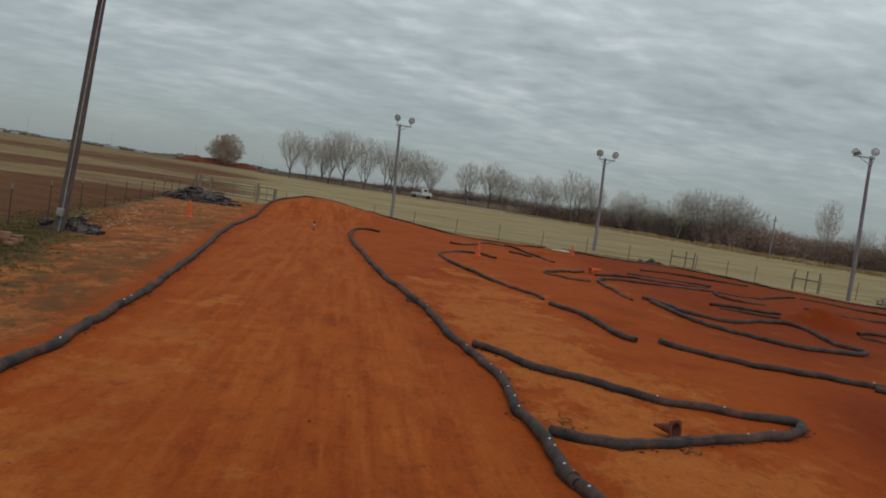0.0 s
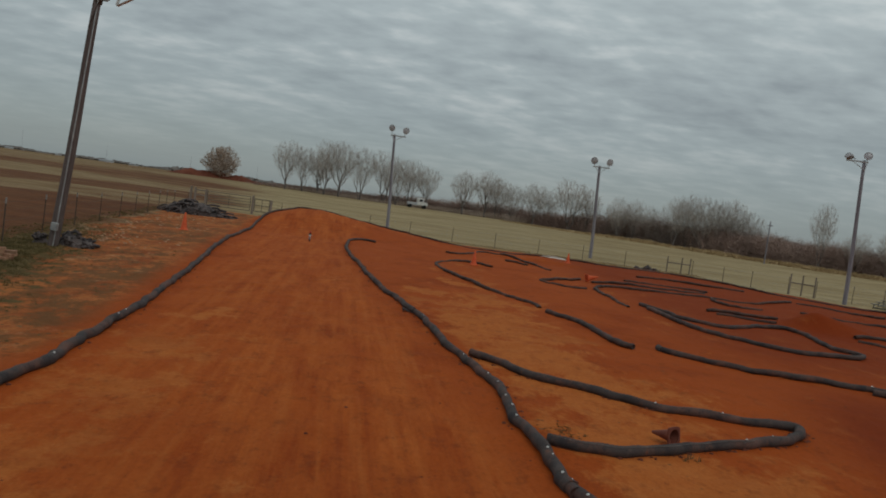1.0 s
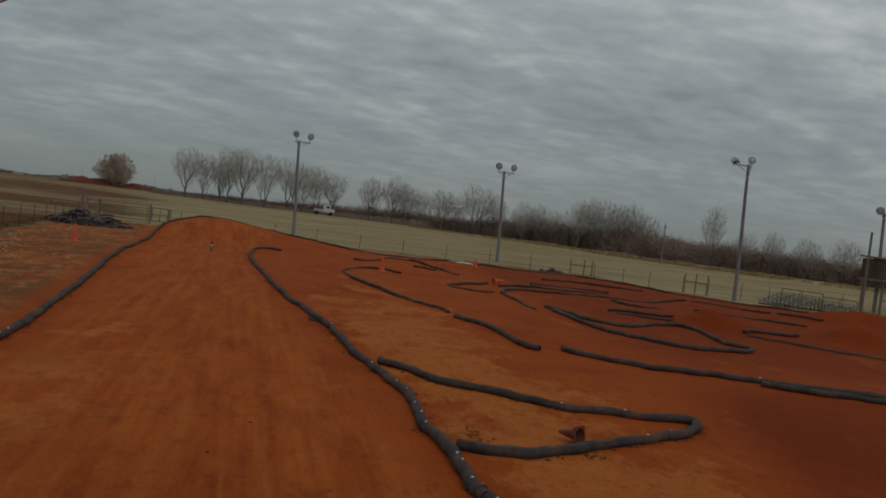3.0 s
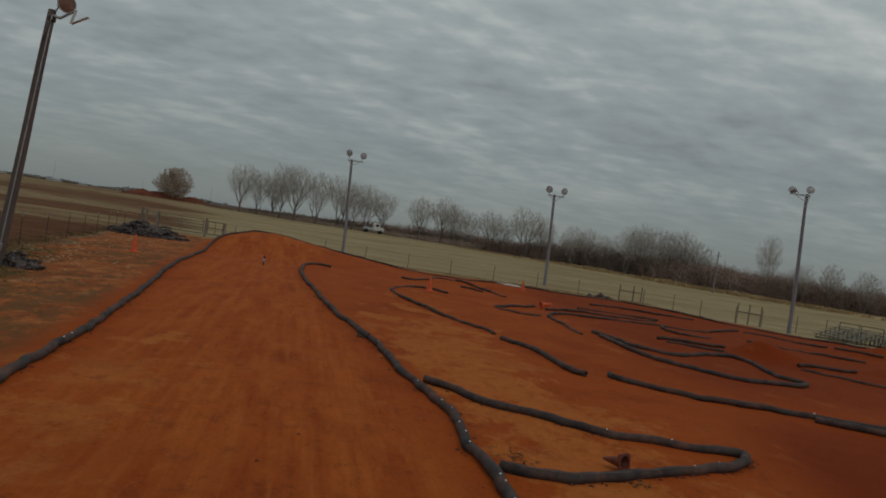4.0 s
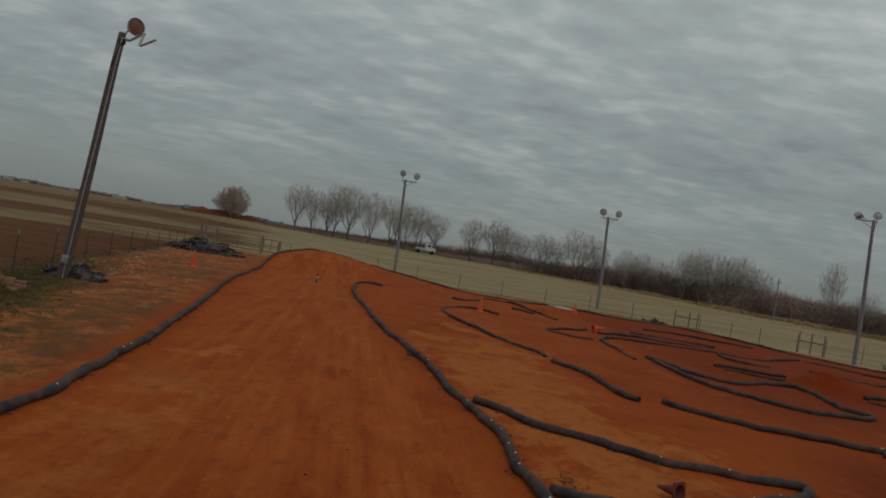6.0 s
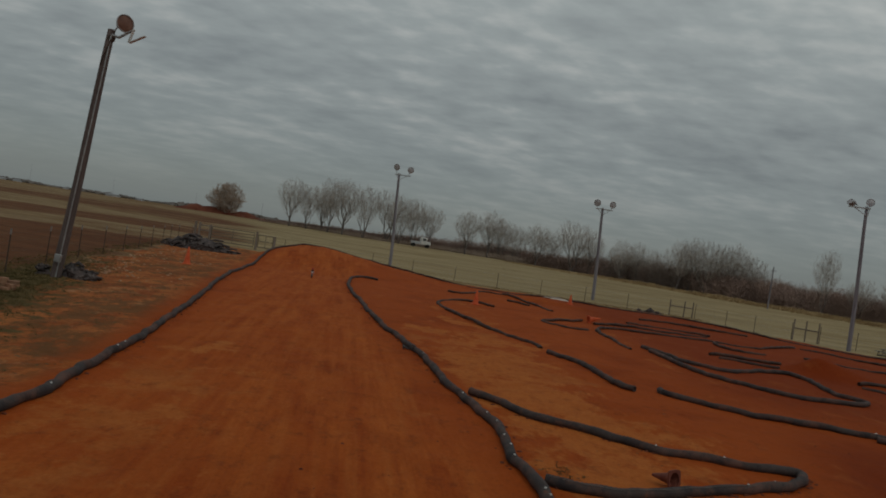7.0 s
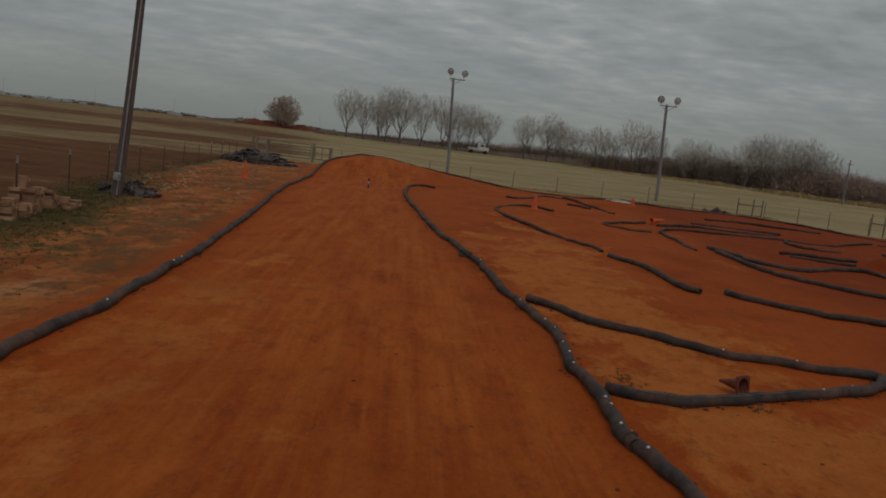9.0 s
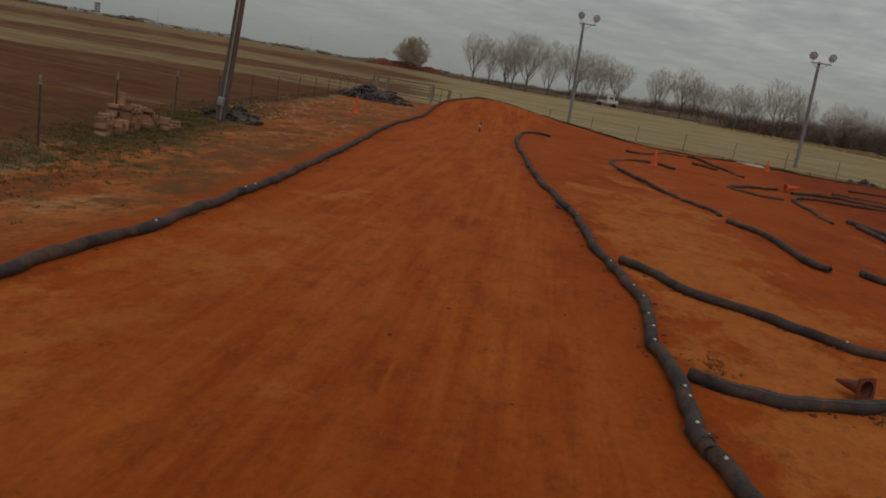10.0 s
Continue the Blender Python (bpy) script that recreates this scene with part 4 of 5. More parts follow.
def stud(bm, x, y, h, r=0.07, sides=10):
    rod(bm, (x, y, ht(x, y) - 0.1), (x, y, ht(x, y) + h), r, r * 0.95, sides)


def frame_gate(posts, h, rail_z, label):
    g = thing("fence_gate", (0, 0, 0), label, "gate", "timber gates in the far fence")
    for x, y in posts:
        bm = bmesh.new()
        stud(bm, x, y, h, 0.048)
        part("gate_post", bm, M_TIMBER, g)
    for (x0, y0), (x1, y1) in zip(posts, posts[1:]):
        bm = bmesh.new()
        rod(bm, (x0, y0, ht(x0, y0) + rail_z), (x1, y1, ht(x1, y1) + rail_z), 0.045)
        part("rail", bm, M_TIMBER, g)
    return g


frame_gate([(15.32, 57.5), (16.45, 57.6), (17.1, 57.6)], 1.26, 0.78, "grey timber posts joined by a rail in the far fence")
frame_gate([(21.45, 49.7), (22.25, 49.7), (23.0, 49.5)], 1.38, 0.80, "grey timber posts joined by a rail near the light pole")


def tube_gate(a, b, h, label, bars=5):
    g = thing("field_gate", (0, 0, 0), label, "gate", "field gates")
    a, b = Vector((*a, 0)), Vector((*b, 0))
    z = ht(a.x, a.y)
    bm = bmesh.new()
    for p_, q_ in ((a, a), (b, b)):
        rod(bm, p_ + Vector((0, 0, z + 0.25)), q_ + Vector((0, 0, z + h)), 0.03)
    rod(bm, a + Vector((0, 0, z + h)), b + Vector((0, 0, z + h)), 0.03)
    rod(bm, a + Vector((0, 0, z + 0.25)), b + Vector((0, 0, z + 0.25)), 0.03)
    part("gate_rim", bm, M_GATE, g)
    for k in range(1, bars):
        bm = bmesh.new()
        zz = z + 0.25 + (h - 0.25) * k / bars
        rod(bm, a + Vector((0, 0, zz)), b + Vector((0, 0, zz)), 0.022)
        part("gate_bar", bm, M_GATE, g)
    bm = bmesh.new()
    m = (a + b) / 2
    rod(bm, m + Vector((0, 0, z + 0.25)), m + Vector((0, 0, z + h)), 0.026)
    part("upright", bm, M_GATE, g)
    return g


tube_gate((-21.7, 59.0), (-18.15, 59.0), 1.38, "closed tubular steel field gate")
tube_gate((-17.8, 59.05), (-16.6, 59.1), 1.25, "narrow tubular steel gate panel", 2)
for x_, h_ in ((-23.1, 1.6), (-22.75, 1.55), (-21.85, 1.5), (-17.95, 1.5), (-16.45, 1.3)):
    bm = bmesh.new()
    rod(bm, (0, 0, -0.1), (0, 0, h_), 0.10, 0.095, 10)
    po = part("gate_post", bm, M_TIMBER)
    po.matrix_basis = pose(x_, 59.05, ht(x_, 59.05))
    tagged(po, "weathered round timber post beside the field gate", "post", "gate posts")
bm = bmesh.new()
for zz in (0.95, 1.35):
    rod(bm, (-22.7, 59.05, zz), (-21.9, 59.05, zz), 0.05)
tagged(part("brace_rails", bm, M_TIMBER), "timber brace rails between two gate posts", "rail")


# ---- brick stacks ----
def brick_mesh():
    bm = bmesh.new()
    box(bm, (0.25, 0.12, 0.072), (0, 0, 0.036), bevel=0.004)
    me = bpy.data.meshes.new("brick")
    bm.to_mesh(me)
    bm.free()
    me.materials.append(M_BRICK)
    return me


BRICK = brick_mesh()


def brick_stack(at, turn, nx, ny, layers, label, seed):
    p = thing("brick_stack", at, label, "brick stack", "stacks of bricks by the fence", "", turn)
    rng = random.Random(seed)
    for k in range(layers):
        for i in range(nx):
            for j in range(ny):
                if k == layers - 1 and rng.random() < 0.6 or k == layers - 2 and rng.random() < 0.3 or rng.random() < 0.06:
                    continue
                b = new("brick", BRICK)
                b.parent = p
                b.matrix_basis = pose((i - (nx - 1) / 2) * 0.265 + rng.gauss(0, 0.016), (j - (ny - 1) / 2) * 0.135 + rng.gauss(0, 0.012), k * 0.073, 0, 0, rng.gauss(0, 4))
    return p


brick_stack((-10.67, 14.50, ht(-10.67, 14.50)), 20, 1, 3, 7, "loose stack of pale sandy bricks on turf", 1)
brick_stack((-10.84, 15.00, ht(-10.84, 15.00)), 14, 2, 3, 6, "low loose stack of sandy bricks on turf", 7)
brick_stack((-11.07, 15.60, ht(-11.07, 15.60)), 17, 2, 5, 8, "tall loose stack of pale sandy bricks on turf", 2)
brick_stack((-11.40, 15.90, ht(-11.40, 15.90)), 10, 1, 2, 11, "narrow tall column of sandy bricks by the fence", 8)
brick_stack((-11.44, 16.75, ht(-11.44, 16.75)), 12, 2, 3, 6, "loose stack of pale sandy bricks by the fence", 3)
brick_stack((-11.32, 17.55, ht(-11.32, 17.55)), 30, 2, 2, 3, "few pale sandy bricks lying on turf", 4)
brick_stack((-10.87, 16.90, ht(-10.87, 16.90)), -20, 1, 2, 2, "pair of pale bricks on turf", 6)


# ---- bleachers, booth and the far light pole ----
def bleachers(at, turn, length, rows, label):
    p = thing("bleachers", at, label, "bleachers", "bleachers behind the track", "", turn)
    for k in range(rows):
        y, z = k * 0.50, 0.28 + k * 0.13
        bm = bmesh.new()
        box(bm, (length, 0.24, 0.045), (length / 2, y, z), bevel=0.006)
        part("seat_plank", bm, M_ALU, p)
        bm = bmesh.new()
        box(bm, (length, 0.20, 0.035), (length / 2, y + 0.30, max(0.06, z - 0.24)), bevel=0.006)
        part("foot_plank", bm, M_ALU, p)
    for s in np.linspace(0.15, length - 0.15, 4):
        bm = bmesh.new()
        for k in range(rows):
            rod(bm, (s, k * 0.50, 0), (s, k * 0.50, 0.26 + k * 0.13), 0.018, None, 6)
        rod(bm, (s, -0.1, 0.02), (s, rows * 0.50, 0.02), 0.025, None, 6)
        rod(bm, (s, 0, 0.2), (s, (rows - 1) * 0.50, 0.2 + (rows - 1) * 0.13), 0.022, None, 6)
        part("support", bm, M_POST, p)
    bm = bmesh.new()
    yb, zb = (rows - 1) * 0.50 + 0.2, 0.28 + (rows - 1) * 0.13
    for s in np.linspace(0.05, length - 0.05, 3):
        rod(bm, (s, yb, 0.2), (s, yb, zb + 0.25), 0.022, None, 6)
    rod(bm, (0.05, yb, zb + 0.25), (length - 0.05, yb, zb + 0.25), 0.022, None, 6)
    part("guard_rail", bm, M_POST, p)
    return p


bleachers((25.85, 47.75, ht(25.85, 47.75)), -60, 3.0, 6, "small aluminium bleachers with six rows of planks")
bleachers((29.1, 47.2, ht(29.1, 47.2)), -60, 2.4, 4, "second small aluminium bleachers beside the first")
bm = bmesh.new()
lathe(bm, [(0.001, 0.0), (0.19, 0.0), (0.23, 0.42), (0.25, 0.44), (0.24, 0.46), (0.21, 0.44), (0.17, 0.03), (0.001, 0.03)], 14)
bucket = part("bucket", bm, M_PINK)
bucket.matrix_basis = pose(30.3, 44.2, ht(30.3, 44.2))
tagged(bucket, "faded pink plastic tub standing by the bleachers", "tub")

booth = thing("timber_booth", (36.6, 50.5, ht(36.6, 50.5)), "dark brown timber booth standing on stilts", "booth")
for sx in (0.0, 2.6):
    for sy in (0.0, 2.2):
        bm = bmesh.new()
        box(bm, (0.15, 0.15, 2.5), (sx, sy, 1.2), bevel=0.01)
        part("stilt", bm, M_TIMBER, booth)
bm = bmesh.new()
box(bm, (3.1, 2.7, 0.16), (1.3, 1.1, 2.45), bevel=0.01)
part("deck", bm, M_TIMBER, booth)
for k in range(10):
    bm = bmesh.new()
    box(bm, (0.29, 0.04, 1.5), (-0.05 + k * 0.30, -0.1, 3.28), bevel=0.006)
    part("wall_board", bm, M_BOARD, booth)
for k in range(8):
    bm = bmesh.new()
    box(bm, (0.04, 0.29, 1.5), (-0.2, 0.08 + k * 0.30, 3.28), bevel=0.006)
    part("wall_board", bm, M_BOARD, booth)
bm = bmesh.new()
box(bm, (3.3, 2.9, 0.10), (1.3, 1.1, 4.1), (4, 0, 0), 0.01)
part("roof", bm, M_RUST, booth)
bm = bmesh.new()
box(bm, (2.6, 0.08, 0.10), (1.3, -0.05, 1.0))
part("rail", bm, M_TIMBER, booth)
bm = bmesh.new()
rod(bm, (0, 0, -0.1), (0, 0, 5.9), 0.09, 0.08, 8)
mast = part("mast", bm, M_TIMBER)
mast.matrix_basis = pose(35.0, 50.2, ht(35.0, 50.2))
tagged(mast, "bare timber mast beside the booth", "post")
light_pole((37.6, 52.5, ht(37.6, 52.5)), 7.6, (-0.2, 0), [((-0.5, -0.15, 0.1), (-0.5, -1, -0.3), 0.3), ((0.5, -0.15, 0.15), (0.5, -1, -0.3), 0.3)], "weathered wooden light pole beyond the booth", 0.14)


# ---- the model motorbike ----
def model_bike(at, turn):
    p = thing("model_motorbike", at, "small red and white radio controlled motorbike on clay", "model bike", turn=turn)
    for y in (-0.19, 0.19):
        bm = bmesh.new()
        m = pose(0, y, 0.105, 0, 90, 0)
        lathe(bm, [(0.070, -0.018), (0.094, -0.026), (0.105, -0.016), (0.105, 0.016), (0.094, 0.026), (0.070, 0.018), (0.070, -0.018)], 20, m)
        w = part("wheel", bm, M_TYRE, p)
        bm = bmesh.new()
        rings = lathe(bm, [(0.072, -0.008), (0.012, -0.016), (0.012, 0.016), (0.072, 0.008)], 14, m)
        part("rim", bm, M_STEEL, w)
    bm = bmesh.new()
    box(bm, (0.06, 0.26, 0.10), (0, 0.0, 0.19), (8, 0, 0), 0.018)
    box(bm, (0.075, 0.16, 0.05), (0, 0.13, 0.265), (-12, 0, 0), 0.015)
    rod(bm, (0, 0.05, 0.14), (0, 0.19, 0.105), 0.016)
    part("chassis", bm, M_TYRE, p)
    bm = bmesh.new()
    for s in (-1, 1):
        rod(bm, (s * 0.035, -0.19, 0.105), (s * 0.035, -0.12, 0.31), 0.010)
    rod(bm, (-0.12, -0.11, 0.32), (0.12, -0.11, 0.32), 0.009)
    part("fork", bm, M_STEEL, p)
    bm = bmesh.new()
    box(bm, (0.085, 0.12, 0.10), (0, -0.07, 0.26), (-25, 0, 0), 0.02)
    part("fairing", bm, M_WHITE, p)
    bm = bmesh.new()
    box(bm, (0.05, 0.14, 0.02), (0, -0.21, 0.235), (12, 0, 0), 0.008)
    box(bm, (0.07, 0.13, 0.03), (0, 0.21, 0.30), (18, 0, 0), 0.01)
    part("mudguard", bm, M_RED, p)
    # the plain dummy load that the model carries
    bm = bmesh.new()
    box(bm, (0.10, 0.08, 0.11), (0, 0.03, 0.36), (-18, 0, 0), 0.03)
    part("dummy_body", bm, M_TYRE, p)
    bm = bmesh.new()
    lathe(bm, [(0.002, 0.505), (0.035, 0.498), (0.05, 0.465), (0.045, 0.43), (0.03, 0.415)], 12)
    part("dummy_helmet", bm, M_RED, p)
    return p


model_bike((-8.1, 36.8, ht(-8.1, 36.8)), 12)


# ---- loose things on the ground ----
bm = bmesh.new()
bmesh.ops.create_grid(bm, x_segments=30, y_segments=14, size=1.0)
for v in bm.verts:
    n = noise.noise(v.co * 2.0)
    v.co = Vector((v.co.x * 1.5 * (1 + 0.15 * n), v.co.y * 0.6 * (1 + 0.3 * noise.noise(v.co * 1.3)), 0.10 + 0.09 * n * (1 - abs(v.co.x) ** 3) - 0.09 * max(abs(v.co.x), abs(v.co.y)) ** 4))
for f in bm.faces:
    f.smooth = True
sheet = part("ground_sheet", bm, M_SHEET)
sheet.matrix_basis = pose(6.0, 54.6, ht(6.0, 54.6), 0, 0, -8)
tagged(sheet, "crumpled pale sheet lying by the far border", "sheet")
sol = sheet.modifiers.new("thickness", "SOLIDIFY")
sol.thickness = 0.01


def strewn(name, spots, label, category, mat, maker):
    verts, faces = [], []
    for x, y, s in spots:
        maker(verts, faces, x, y, ht(x, y), s)
    return tagged(raw(name, verts, faces, mat), label, category, kind="stuff")


RNG = random.Random(21)


def blades(verts, faces, x, y, z, s):
    for k in range(11):
        a, l = RNG.uniform(0, 6.28), s * RNG.uniform(0.5, 1.2)
        ox, oy = x + RNG.gauss(0, s * 0.45), y + RNG.gauss(0, s * 0.45)
        dx, dy, w = math.cos(a) * l * 0.5, math.sin(a) * l * 0.5, 0.006 + s * 0.03
        o = len(verts)
        verts += [(ox - w * math.sin(a), oy + w * math.cos(a), z - 0.01), (ox + w * math.sin(a), oy - w * math.cos(a), z - 0.01), (ox + dx, oy + dy, z + l * RNG.uniform(0.5, 0.9))]
        faces.append((o, o + 1, o + 2))


def clod(verts, faces, x, y, z, s):
    o = len(verts)
    q = RNG.uniform(0, 6.28)
    n = 6
    for lvl, (rr, zz) in enumerate(((1.0, -0.1), (0.85, 0.4), (0.35, 0.75))):
        for k in range(n):
            a = q + k * 6.2832 / n + lvl * 0.4
            rad = s * rr * RNG.uniform(0.75, 1.2)
            verts.append((x + math.cos(a) * rad * 1.3, y + math.sin(a) * rad, z + zz * s * RNG.uniform(0.7, 1.2)))
    for lvl in range(2):
        for k in range(n):
            a, b = o + lvl * n + k, o + lvl * n + (k + 1) % n
            faces.append((a, b, b + n, a + n))
    faces.append(tuple(o + 2 * n + k for k in range(n)))


spots = []
for k in range(4800):
    y = RNG.gauss(18.0, 5.2)
    x = float(fence_x(y)) + RNG.gauss(0.65, 0.65)
    if y > 5:
        spots.append((x, y, RNG.uniform(0.03, 0.08)))
strewn("turf", spots, "short rough green and straw grass round the pole", "grass", M_TUFT, blades)
spots = []
for k in range(1300):
    y = RNG.uniform(6, 46)
    x = float(fence_x(y)) + abs(RNG.gauss(0, 2.6))
    if x < np.interp(y, [0, 7, 12, 20, 30, 46], [-5.0, -5.2, -6.3, -8.2, -10.8, -14]) and noise.noise(Vector((x * 0.6, y * 0.6, 3))) > 0.12:
        spots.append((x, y, RNG.uniform(0.02, 0.05)))
strewn("sparse_grass", spots, "sparse dry grass on the clay verge", "grass", M_TUFT, blades)
spots = [(float(fence_x(y)) - RNG.uniform(0.0, 1.0), y, RNG.uniform(0.05, 0.12)) for y in (RNG.uniform(5, 58) for _ in range(800))]
strewn("dry_grass", spots, "dry straw grass along the wire fence", "grass", M_TUFT, blades)
spots = [(1.42 + RNG.gauss(0, 0.13), 9.15 + RNG.gauss(0, 0.16), RNG.uniform(0.02, 0.045)) for _ in range(34)] + [(3.0 + RNG.gauss(0, 0.04), 8.86 + RNG.gauss(0, 0.04), RNG.uniform(0.06, 0.10)) for _ in range(3)]
strewn("weeds", spots, "dry weed sprigs by the loop pipe", "weeds", M_LITTER, blades)


def fleck(verts, faces, x, y, z, s):
    """A flat ragged scrap of dead grass or crust."""
    o, q = len(verts), RNG.uniform(0, 6.28)
    for k in range(7):
        a, rad = q + k * 0.8976, s * RNG.uniform(0.45, 1.25)
        verts.append((x + math.cos(a) * rad * 1.5, y + math.sin(a) * rad, z + RNG.uniform(0.0, 0.25) * s))
    verts.append((x, y, z + 0.004 + 0.2 * s))
    faces.extend((o + k, o + (k + 1) % 7, o + 7) for k in range(7))


spots = []
while len(spots) < 110:
    x, y = RNG.uniform(0.8, 6.0), RNG.uniform(5.2, 15.5)
    if x > np.interp(y, [5, 8, 12, 16], [2.3, 1.4, 0.7, 0.0]) and noise.noise(Vector((x * 0.9, y * 0.9, 11))) > 0.08:
        spots.append((x, y, RNG.choice((0.006, 0.008, 0.012, 0.018))))
for k in range(26):
    spots.append((1.42 + RNG.gauss(0, 0.16), 9.15 + RNG.gauss(0, 0.2), RNG.choice((0.008, 0.012, 0.02))))
strewn("grass_litter", spots, "dark scraps of dead grass on pale clay", "litter", M_LITTER, fleck)
spots = []
while len(spots) < 300:
    y = RNG.uniform(5, 30)
    x = float(np.interp(y, [0, 7, 12, 20, 30], [-4.9, -5.1, -6.1, -8.0, -10.5])) - RNG.uniform(0.1, 4.5)
    if x > float(fence_x(y)) + 0.3 and noise.noise(Vector((x * 0.7, y * 0.7, 5))) > 0.05:
        spots.append((x, y, RNG.choice((0.012, 0.018, 0.026, 0.036))))
strewn("grass_litter", spots, "flat brown mats of dead grass on the verge", "litter", M_LITTER, fleck)
spots = []
for k in range(420):
    x, y = RNG.uniform(-15, 16), RNG.uniform(4, 36)
    if noise.noise(Vector((x * 0.35, y * 0.35, 7))) > -0.05:
        spots.append((x, y, RNG.choice((0.008, 0.010, 0.013, 0.02))))
strewn("clay_crumbs", spots, "small red clay crumbs strewn over the track", "clods", M_BANK, clod)
spots = []
for k in range(500):
    i = RNG.choice((0, 1, 2))
    q = LINES[i][1][RNG.randrange(len(LINES[i][1]))]
    if q[1] < 40:
        spots.append((q[0] + RNG.choice((-1, 1)) * RNG.uniform(0.09, 0.2), q[1] + RNG.uniform(-0.05, 0.05), RNG.choice((0.012, 0.018, 0.028))))
strewn("clay_clods", spots, "loose clay clods gathered along the pipes", "clods", M_BANK, clod)
spots = []
for k in range(200):
    y = RNG.uniform(22, 46)
    spots.append((float(fence_x(y)) + RNG.uniform(0.4, 4.5), y, RNG.choice((0.015, 0.02, 0.03, 0.05))))
for k in range(90):
    y = RNG.choice((RNG.gauss(26, 1.6), RNG.gauss(32, 2.0), RNG.gauss(38, 2.5)))
    spots.append((float(fence_x(y)) + abs(RNG.gauss(1.4, 0.8)), y, RNG.choice((0.02, 0.03, 0.04, 0.06))))
strewn("rubble", spots, "tan rubble and stones on the verge", "stones", M_RUBBLE, clod)
spots = [(x, 57.0 + RNG.uniform(-1.0, 1.2), RNG.uniform(0.08, 0.22)) for x in (RNG.uniform(-16, 18) for _ in range(1100))]
strewn("dry_grass", spots, "dry straw grass along the far fence", "grass", M_DRY, blades)


# ---- distance: trees, brush, banks, sheds ----
def bare_tree(seed, h, width=0.36, low=0.22, stems=1, nodes=760, sprays=6, squat=0.38, twig=0.0065, slope=0.62, thin=0.0085):
    """A leafless tree h metres high: boughs that fork until they fill a domed crown, with sprays of twigs."""
    rng = random.Random(seed)
    places, parent, way = [], [], []

    def grow(p, k):
        places.append(p)
        parent.append(k)
        way.append(0.0 if k < 0 else way[k] + (places[k] - p).length)
        return len(places) - 1

    for t in range(stems):
        a = 6.2832 * t / stems + rng.random()
        off = 0.05 * h * (stems > 1)
        k = grow(Vector((off * 0.35 * math.cos(a), off * 0.35 * math.sin(a), -0.2)), -1)
        for s in range(3):
            z = h * low * (s + 1) / 3
            k = grow(Vector((off * math.cos(a) * (0.5 + 0.5 * s) + rng.gauss(0, 0.008 * h), off * math.sin(a) * (0.5 + 0.5 * s) + rng.gauss(0, 0.008 * h), z)), k)
    aims = []
    while len(aims) < nodes:
        d = Vector((rng.gauss(0, 1), rng.gauss(0, 1), rng.gauss(0, 1))).normalized()
        rr = (1 + 0.22 * noise.noise(d * 1.7 + Vector((seed, 0, 0))) + 0.12 * noise.noise(d * 4.0 + Vector((0, seed, 0)))) * rng.random() ** 0.40
        p = Vector((d.x * width * h * rr, d.y * width * h * rr, h * (1 - squat * 0.98) + d.z * squat * h * rr))
        if p.z > low * h * 0.9 and math.hypot(p.x, p.y) < (p.z - low * h * 0.35) * slope:
            aims.append(p)
    aims.sort(key=lambda q: (q - Vector((0, 0, low * h * 0.7))).length)
    spots = np.zeros((len(places) + len(aims), 3))
    for i, q in enumerate(places):
        spots[i] = q
    ways = np.zeros(len(spots))
    ways[:len(places)] = way
    first = set(range(0, len(places), 4))
    for q in aims:
        n = len(places)
        d = np.linalg.norm(spots[:n] - np.array(q), axis=1)
        cost = d + 0.72 * ways[:n] + np.where(spots[:n, 2] > q.z, 1.2, 0.0)
        for i in first:
            cost[i] += 99
        i = int(cost.argmin())
        k = grow(q, i)
        spots[k], ways[k] = q, way[k]
    load = [0.0] * len(places)
    for k in range(len(places) - 1, -1, -1):
        load[k] = max(load[k], 1.0)
        if parent[k] >= 0:
            load[parent[k]] += load[k]
    most = max(load[k] for k in range(0, stems * 4, 4))
    thick = [max(thin, h * 0.019 / math.sqrt(stems) * (v / most) ** 0.56) for v in load]
    wood, fine = ([], []), ([], [])

    def limb(dst, a, b, r0, r1, n):
        v, f = dst
        q = (b - a).to_track_quat("Z", "Y")
        o = len(v)
        for k in range(n):
            v.append(tuple(a + q @ Vector((r0 * math.cos(6.2832 * k / n), r0 * math.sin(6.2832 * k / n), 0))))
        if r1 == 0:
            v.append(tuple(b))
            f.extend((o + k, o + (k + 1) % n, o + n) for k in range(n))
            return
        for k in range(n):
            v.append(tuple(b + q @ Vector((r1 * math.cos(6.2832 * k / n), r1 * math.sin(6.2832 * k / n), 0))))
        f.extend((o + k, o + (k + 1) % n, o + n + (k + 1) % n, o + n + k) for k in range(n))

    for k in range(len(places)):
        i = parent[k]
        if i < 0:
            continue
        r0, r1 = min(thick[i], thick[k] * 1.5), thick[k]
        big = r1 > 0.03
        limb(wood if big else fine, places[i], places[k], r0, r1, 6 if big else 3)
        if k < stems * 4:
            continue
        out = (places[k] - places[i]).normalized()
        for c in range(sprays):
            q = places[i].lerp(places[k], rng.uniform(0.3, 1.0))
            g = (Vector((rng.gauss(0, 0.6), rng.gauss(0, 0.6), rng.uniform(-0.1, 0.9))) + out * 0.7).normalized()
            limb(fine, q, q + g * h * rng.uniform(0.05, 0.13), twig, 0, 3)
    return wood, fine


def tree_thing(seed, h, label, **kw):
    t = thing("bare_tree", (0, 0, 0), label, "tree", "bare trees at the field's end")
    (v, f), (v2, f2) = bare_tree(seed, h, **kw)
    raw("trunk", v, f, M_TRUNK, t)
    raw("crown", v2, f2, M_BARK, t)
    return t


